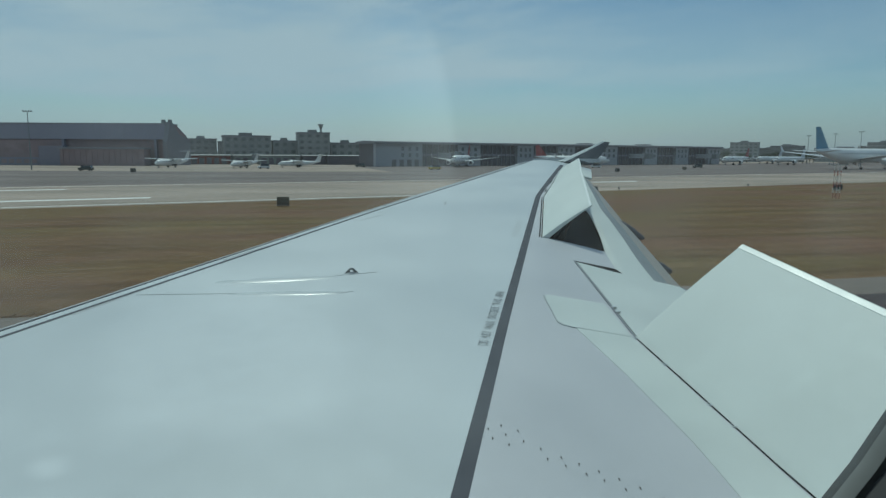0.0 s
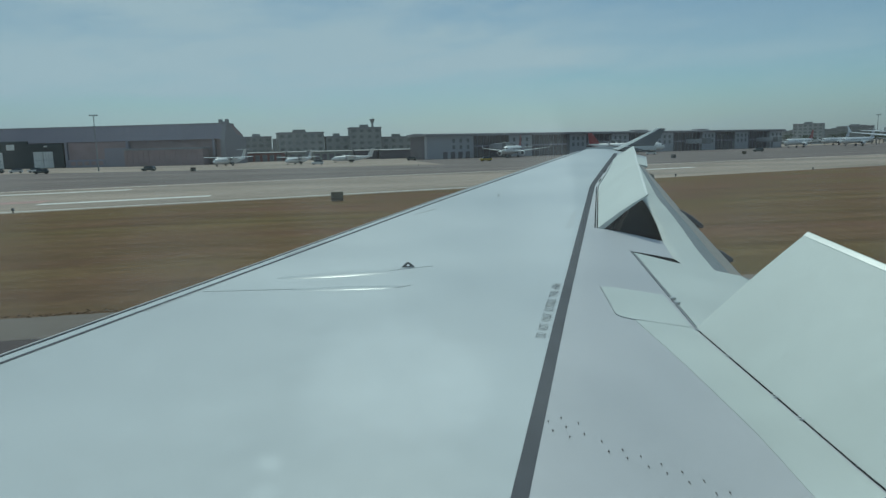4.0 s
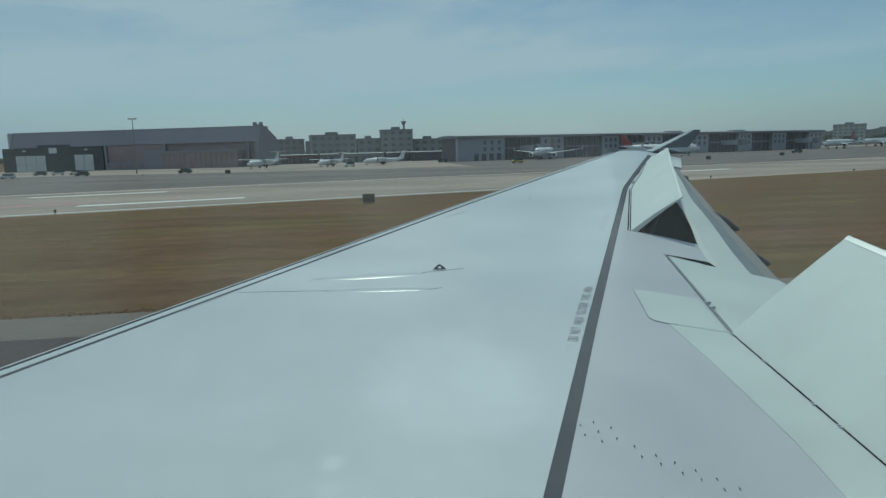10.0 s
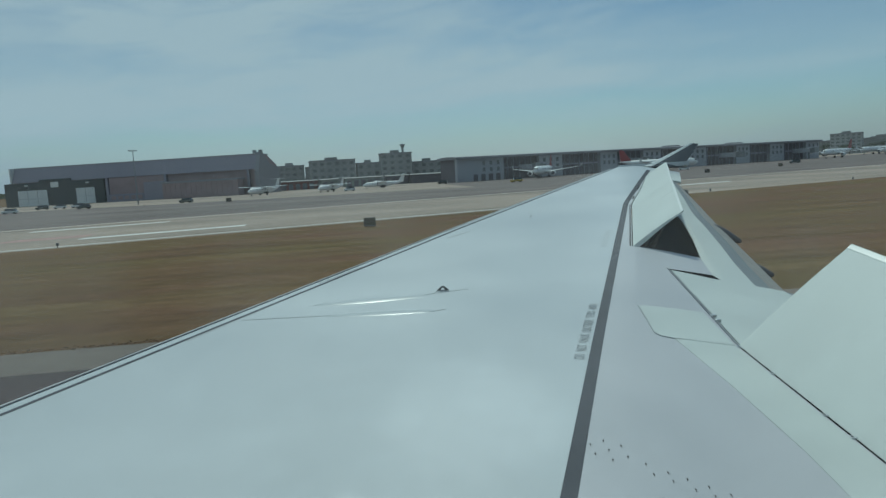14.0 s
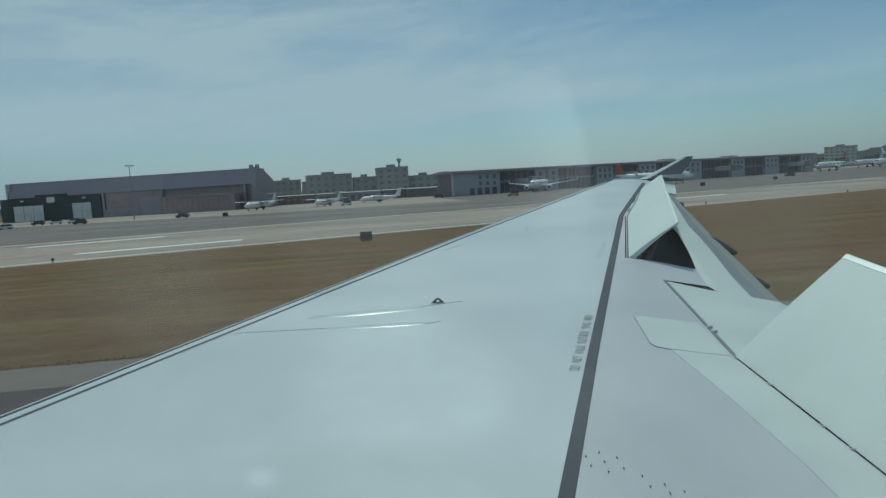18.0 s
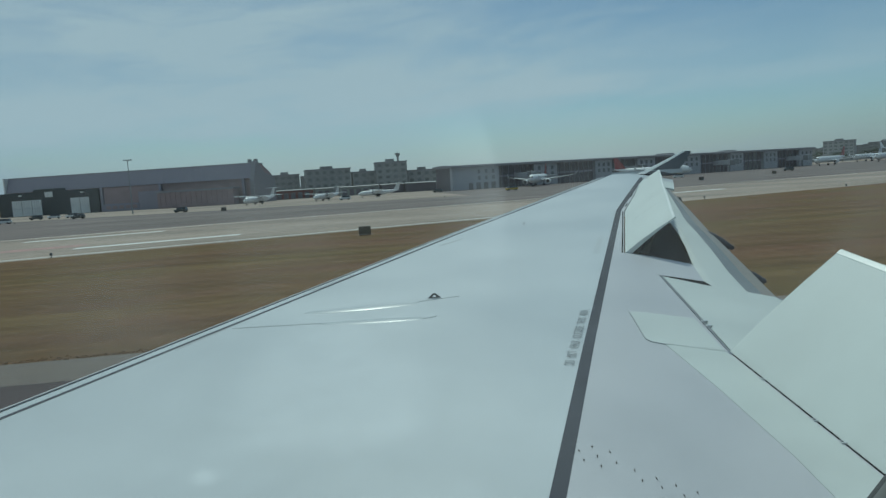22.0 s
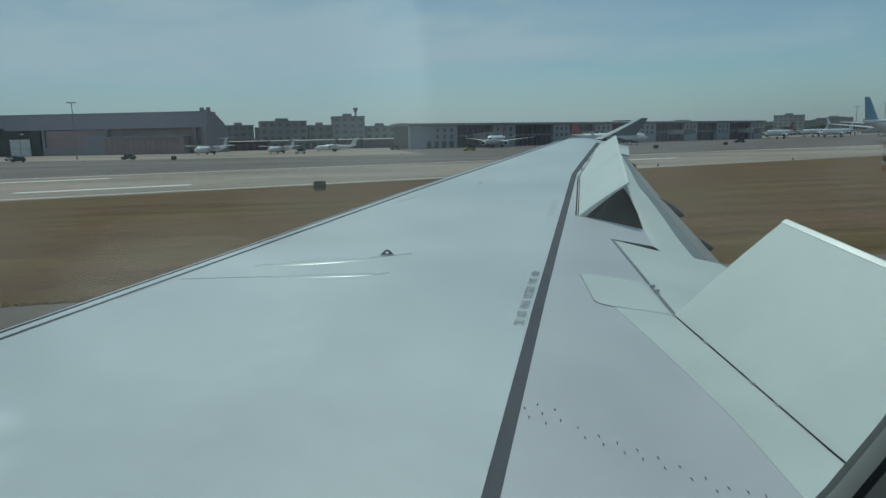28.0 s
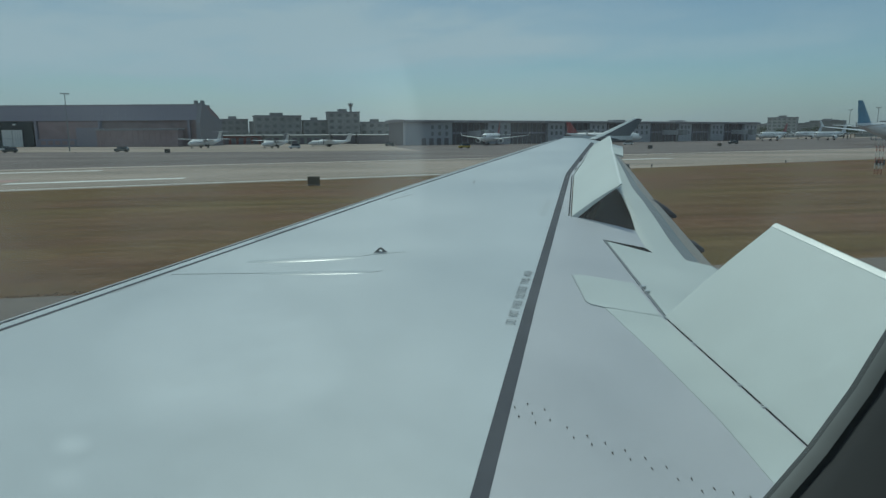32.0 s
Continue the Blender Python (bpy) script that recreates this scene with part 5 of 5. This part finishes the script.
# ---- vehicles, signs and small things on the airfield ----
def vehicle(name, m, l, w, h, mat, label, group, cab=0.35):
    """A small airport vehicle: body, glazed cab, four wheels."""
    t = tagged(empty(name, m), label, "vehicle", group)
    bm = bmesh.new()
    box(bm, (-l / 2, -w / 2, 0.35), (l / 2, w / 2, h * 0.6), 0.12)
    part("body", bm, mat, t)
    bm = bmesh.new()
    loft(bm, [[Vector((x * l, s * w / 2 * q, z)) for x, s in ((-0.46 * k0, -1), (0.3 * k0, -1), (0.3 * k0, 1), (-0.46 * k0, 1))] for z, k0, q in ((h * 0.6, 1.0, 0.98), (h, 0.82, 0.86))])
    part("cab", bm, glass_dark if cab else mat, t)
    for sx in (-0.32, 0.32):
        for sy in (-1, 1):
            bm = bmesh.new()
            tube(bm, (sx * l, sy * (w / 2 - 0.24), 0.34), (sx * l, sy * w / 2, 0.34), 0.34, 0.34, 12)
            part("wheel", bm, tyre_black, t)
    return t


for x, y, rz, mat, lab in ((258, 97, 100, van_dark, "dark service car on the apron"), (250, 118, 95, van_white, "white service van on the apron"), (255, 61, 80, van_dark, "dark tug beside a turboprop"),
                           (286, 3, 100, van_white, "white service van beside a turboprop"), (262, -62, 100, van_yellow, "yellow baggage tractor on the apron"), (318, -40, 70, van_dark, "dark service car on the apron"),
                           (300, -150, 60, van_white, "white service van on the apron"), (286, -118, 80, van_dark, "dark tug on the apron"), (300, -205, 70, van_dark, "dark service car on the apron"), (285, 116, 105, van_white, "white service van before the hangar doors"), (284, 109, 100, van_white, "white service van before the hangar doors"),
                           (286, 123, 100, van_dark, "dark service car before the hangar doors")):
    vehicle("service_car", pose(x, y, 0, 0, 0, rz), 4.6, 1.9, 1.8, mat, lab, "service vehicles")
bus = tagged(empty("apron_bus", pose(262, 146, 0, 0, 0, 104)), "long pale apron bus before the hangar", "bus")
bm = bmesh.new()
box(bm, (-8, -1.6, 0.4), (8, 1.6, 3.1), 0.2)
part("body", bm, van_white, bus)
for k in range(7):
    for s in (-1, 1):
        bm = bmesh.new()
        box(bm, (-7.4 + k * 2.1, s * 1.6 - 0.02, 1.5), (-5.6 + k * 2.1, s * 1.6 + 0.02, 2.7), 0.01)
        part("window", bm, glass_dark, bus)
for sx in (-5, 5):
    for s in (-1, 1):
        bm = bmesh.new()
        tube(bm, (sx, s * 1.3, 0.5), (sx, s * 1.62, 0.5), 0.5, 0.5, 12)
        part("wheel", bm, tyre_black, bus)


def sign_box(x, y, w, h, mat, label, rz=0):
    t = tagged(empty("taxiway_sign", pose(x, y, 0, 0, 0, rz)), label, "sign", "taxiway signs")
    bm = bmesh.new()
    box(bm, (-0.32, -w / 2, 0.12), (0.32, w / 2, 0.12 + h), 0.04)
    board = part("board", bm, mat, t)
    for s in (-0.35, 0.35):
        bm = bmesh.new()
        tube(bm, (0, s * w, 0), (0, s * w, 0.16), 0.05, 0.05, 8)
        part("leg", bm, steel_grey, t)
    bm = bmesh.new()
    box(bm, (-0.35, -w / 2 - 0.03, 0.09), (0.35, w / 2 + 0.03, 0.14), 0.01)
    part("rail", bm, steel_grey, board)
    return t


sign_box(81, -1.2, 1.4, 0.95, sign_brown, "small weathered back of a taxiway sign on the grass")
sign_box(232, 42, 1.6, 1.2, sign_black, "dark taxiway sign before the apron")
sign_box(227, -122, 1.6, 1.2, sign_black, "dark taxiway sign before the apron")
sign_box(255, -168, 1.6, 1.2, sign_brown, "dark taxiway sign beside the taxiway")
sign_box(101.5, -98, 1.5, 0.9, sign_black, "black taxiway sign on the grass")
for x, y in ((80.4, 33.5), (107, -58), (70, 62), (96, -22), (115, -90), (236, 70), (240, 110), (222, -30)):
    t = tagged(empty("edge_light", pose(x, y, 0)), "small dark edge light on a short stem", "edge light", "edge lights")
    bm = bmesh.new()
    tube(bm, (0, 0, 0), (0, 0, 0.28), 0.05, 0.05, 8)
    part("stem", bm, sign_black, t)
    bm = bmesh.new()
    tube(bm, (0, 0, 0.28), (0, 0, 0.55), 0.18, 0.12, 10)
    part("lamp", bm, dark_metal, t)

# ---- far trees ----
def tree(h, seed):
    """A broad dark tree: tapered trunk, limbs and a ragged crown of many clumps."""
    r = random.Random(seed)
    t = tagged(empty("tree"), "dark green broad-crowned tree beyond the airfield", "tree", "far trees")
    bm = bmesh.new()
    tube(bm, (0, 0, 0), (0, 0, h * 0.5), h * 0.035, h * 0.02, 7)
    tops = []
    for k in range(6):
        a = k * 1.05 + r.uniform(-0.3, 0.3)
        p = Vector((math.cos(a) * h * 0.26, math.sin(a) * h * 0.26, h * r.uniform(0.5, 0.75)))
        tube(bm, (0, 0, h * r.uniform(0.3, 0.45)), p, h * 0.015, h * 0.006, 5)
        tops.append(p)
    tops.append(Vector((0, 0, h * 0.72)))
    part("trunk", bm, bark, t)
    bm = bmesh.new()
    for k in range(260):
        c = r.choice(tops) + Vector((r.gauss(0, 1), r.gauss(0, 1), r.gauss(0.2, 0.75))) * h * 0.115
        s = h * r.uniform(0.018, 0.05)
        vs = [bm.verts.new(c + Vector((r.uniform(-1, 1), r.uniform(-1, 1), r.uniform(-1, 1))) * s) for _ in range(4)]
        for f in ((0, 1, 2), (0, 1, 3), (0, 2, 3), (1, 2, 3)):
            bm.faces.new([vs[i] for i in f])
    part("crown", bm, leaf_dark, t)
    return t


kinds = [tree(9.5, 1), tree(11.5, 2), tree(8, 3)]
kinds[0].matrix_world = at_angle(47.5, 520)
kinds[1].matrix_world = at_angle(45.0, 560)
kinds[2].matrix_world = at_angle(-12.4, 500)
for k in range(150):
    ang = rnd.uniform(30, 54) if k < 70 else rnd.uniform(-38, 54)
    dist = rnd.uniform(620, 820) if k < 70 else rnd.uniform(950, 1500)
    copy_thing(kinds[k % 3], at_angle(ang, dist) @ pose(0, 0, 0, 0, 0, rnd.uniform(0, 360)))
# wooded ridge at the horizon
bm = bmesh.new()
for k in range(1400):
    a = radians(rnd.uniform(-55, 65))
    d = rnd.uniform(2000, 2600)
    hgt = 10 + 14 * noise.noise(Vector((a * 7, 0.3, 0))) + rnd.uniform(-3, 5)
    c = Vector((d * math.cos(a), -d * math.sin(a), max(4, hgt) * 0.5))
    s = Vector((rnd.uniform(14, 30), rnd.uniform(14, 30), max(4, hgt) * 0.5 + 1))
    vs = [bm.verts.new(c + Vector((s.x * p[0], s.y * p[1], s.z * p[2]))) for p in ((-1, 0, -1), (0, -1, -1), (1, 0, -1), (0, 1, -1), (-0.6, 0.2, 0.7), (0.3, -0.6, 0.8), (0.6, 0.3, 0.6), (0, 0.5, 1))]
    for f in ((0, 1, 5, 4), (1, 2, 6, 5), (2, 3, 7, 6), (3, 0, 4, 7), (4, 5, 6, 7), (3, 2, 1, 0)):
        bm.faces.new([vs[i] for i in f])
tagged(part("distant_woods", bm, leaf_dark), "dark wooded ridge along the horizon", "woods", kind="stuff")

# ragged dry tufts where the grass meets the shoulder
bm = bmesh.new()
for k in range(2600):
    y = rnd.uniform(-6, 34)
    x = 27.35 + abs(rnd.gauss(0, 0.35)) - 0.1 * noise.noise(Vector((0, y * 0.7, 0)))
    hgt = rnd.uniform(0.01, 0.03)
    a = rnd.uniform(0, 6.283)
    d = Vector((math.cos(a), math.sin(a), 0)) * rnd.uniform(0.03, 0.07)
    lean = Vector((rnd.uniform(-0.05, 0.05), rnd.uniform(-0.05, 0.05), hgt))
    vs = [bm.verts.new(Vector((x, y, 0)) + d), bm.verts.new(Vector((x, y, 0)) - d), bm.verts.new(Vector((x, y, 0)) + lean), bm.verts.new(Vector((x, y, 0)) + lean.cross(d).normalized() * 0.04)]
    bm.faces.new((vs[0], vs[1], vs[2]))
    bm.faces.new((vs[0], vs[3], vs[2]))
    bm.faces.new((vs[1], vs[3], vs[2]))
tagged(part("grass_tufts", bm, grass_dry), "ragged dry grass tufts along the runway shoulder", "grass", kind="stuff")
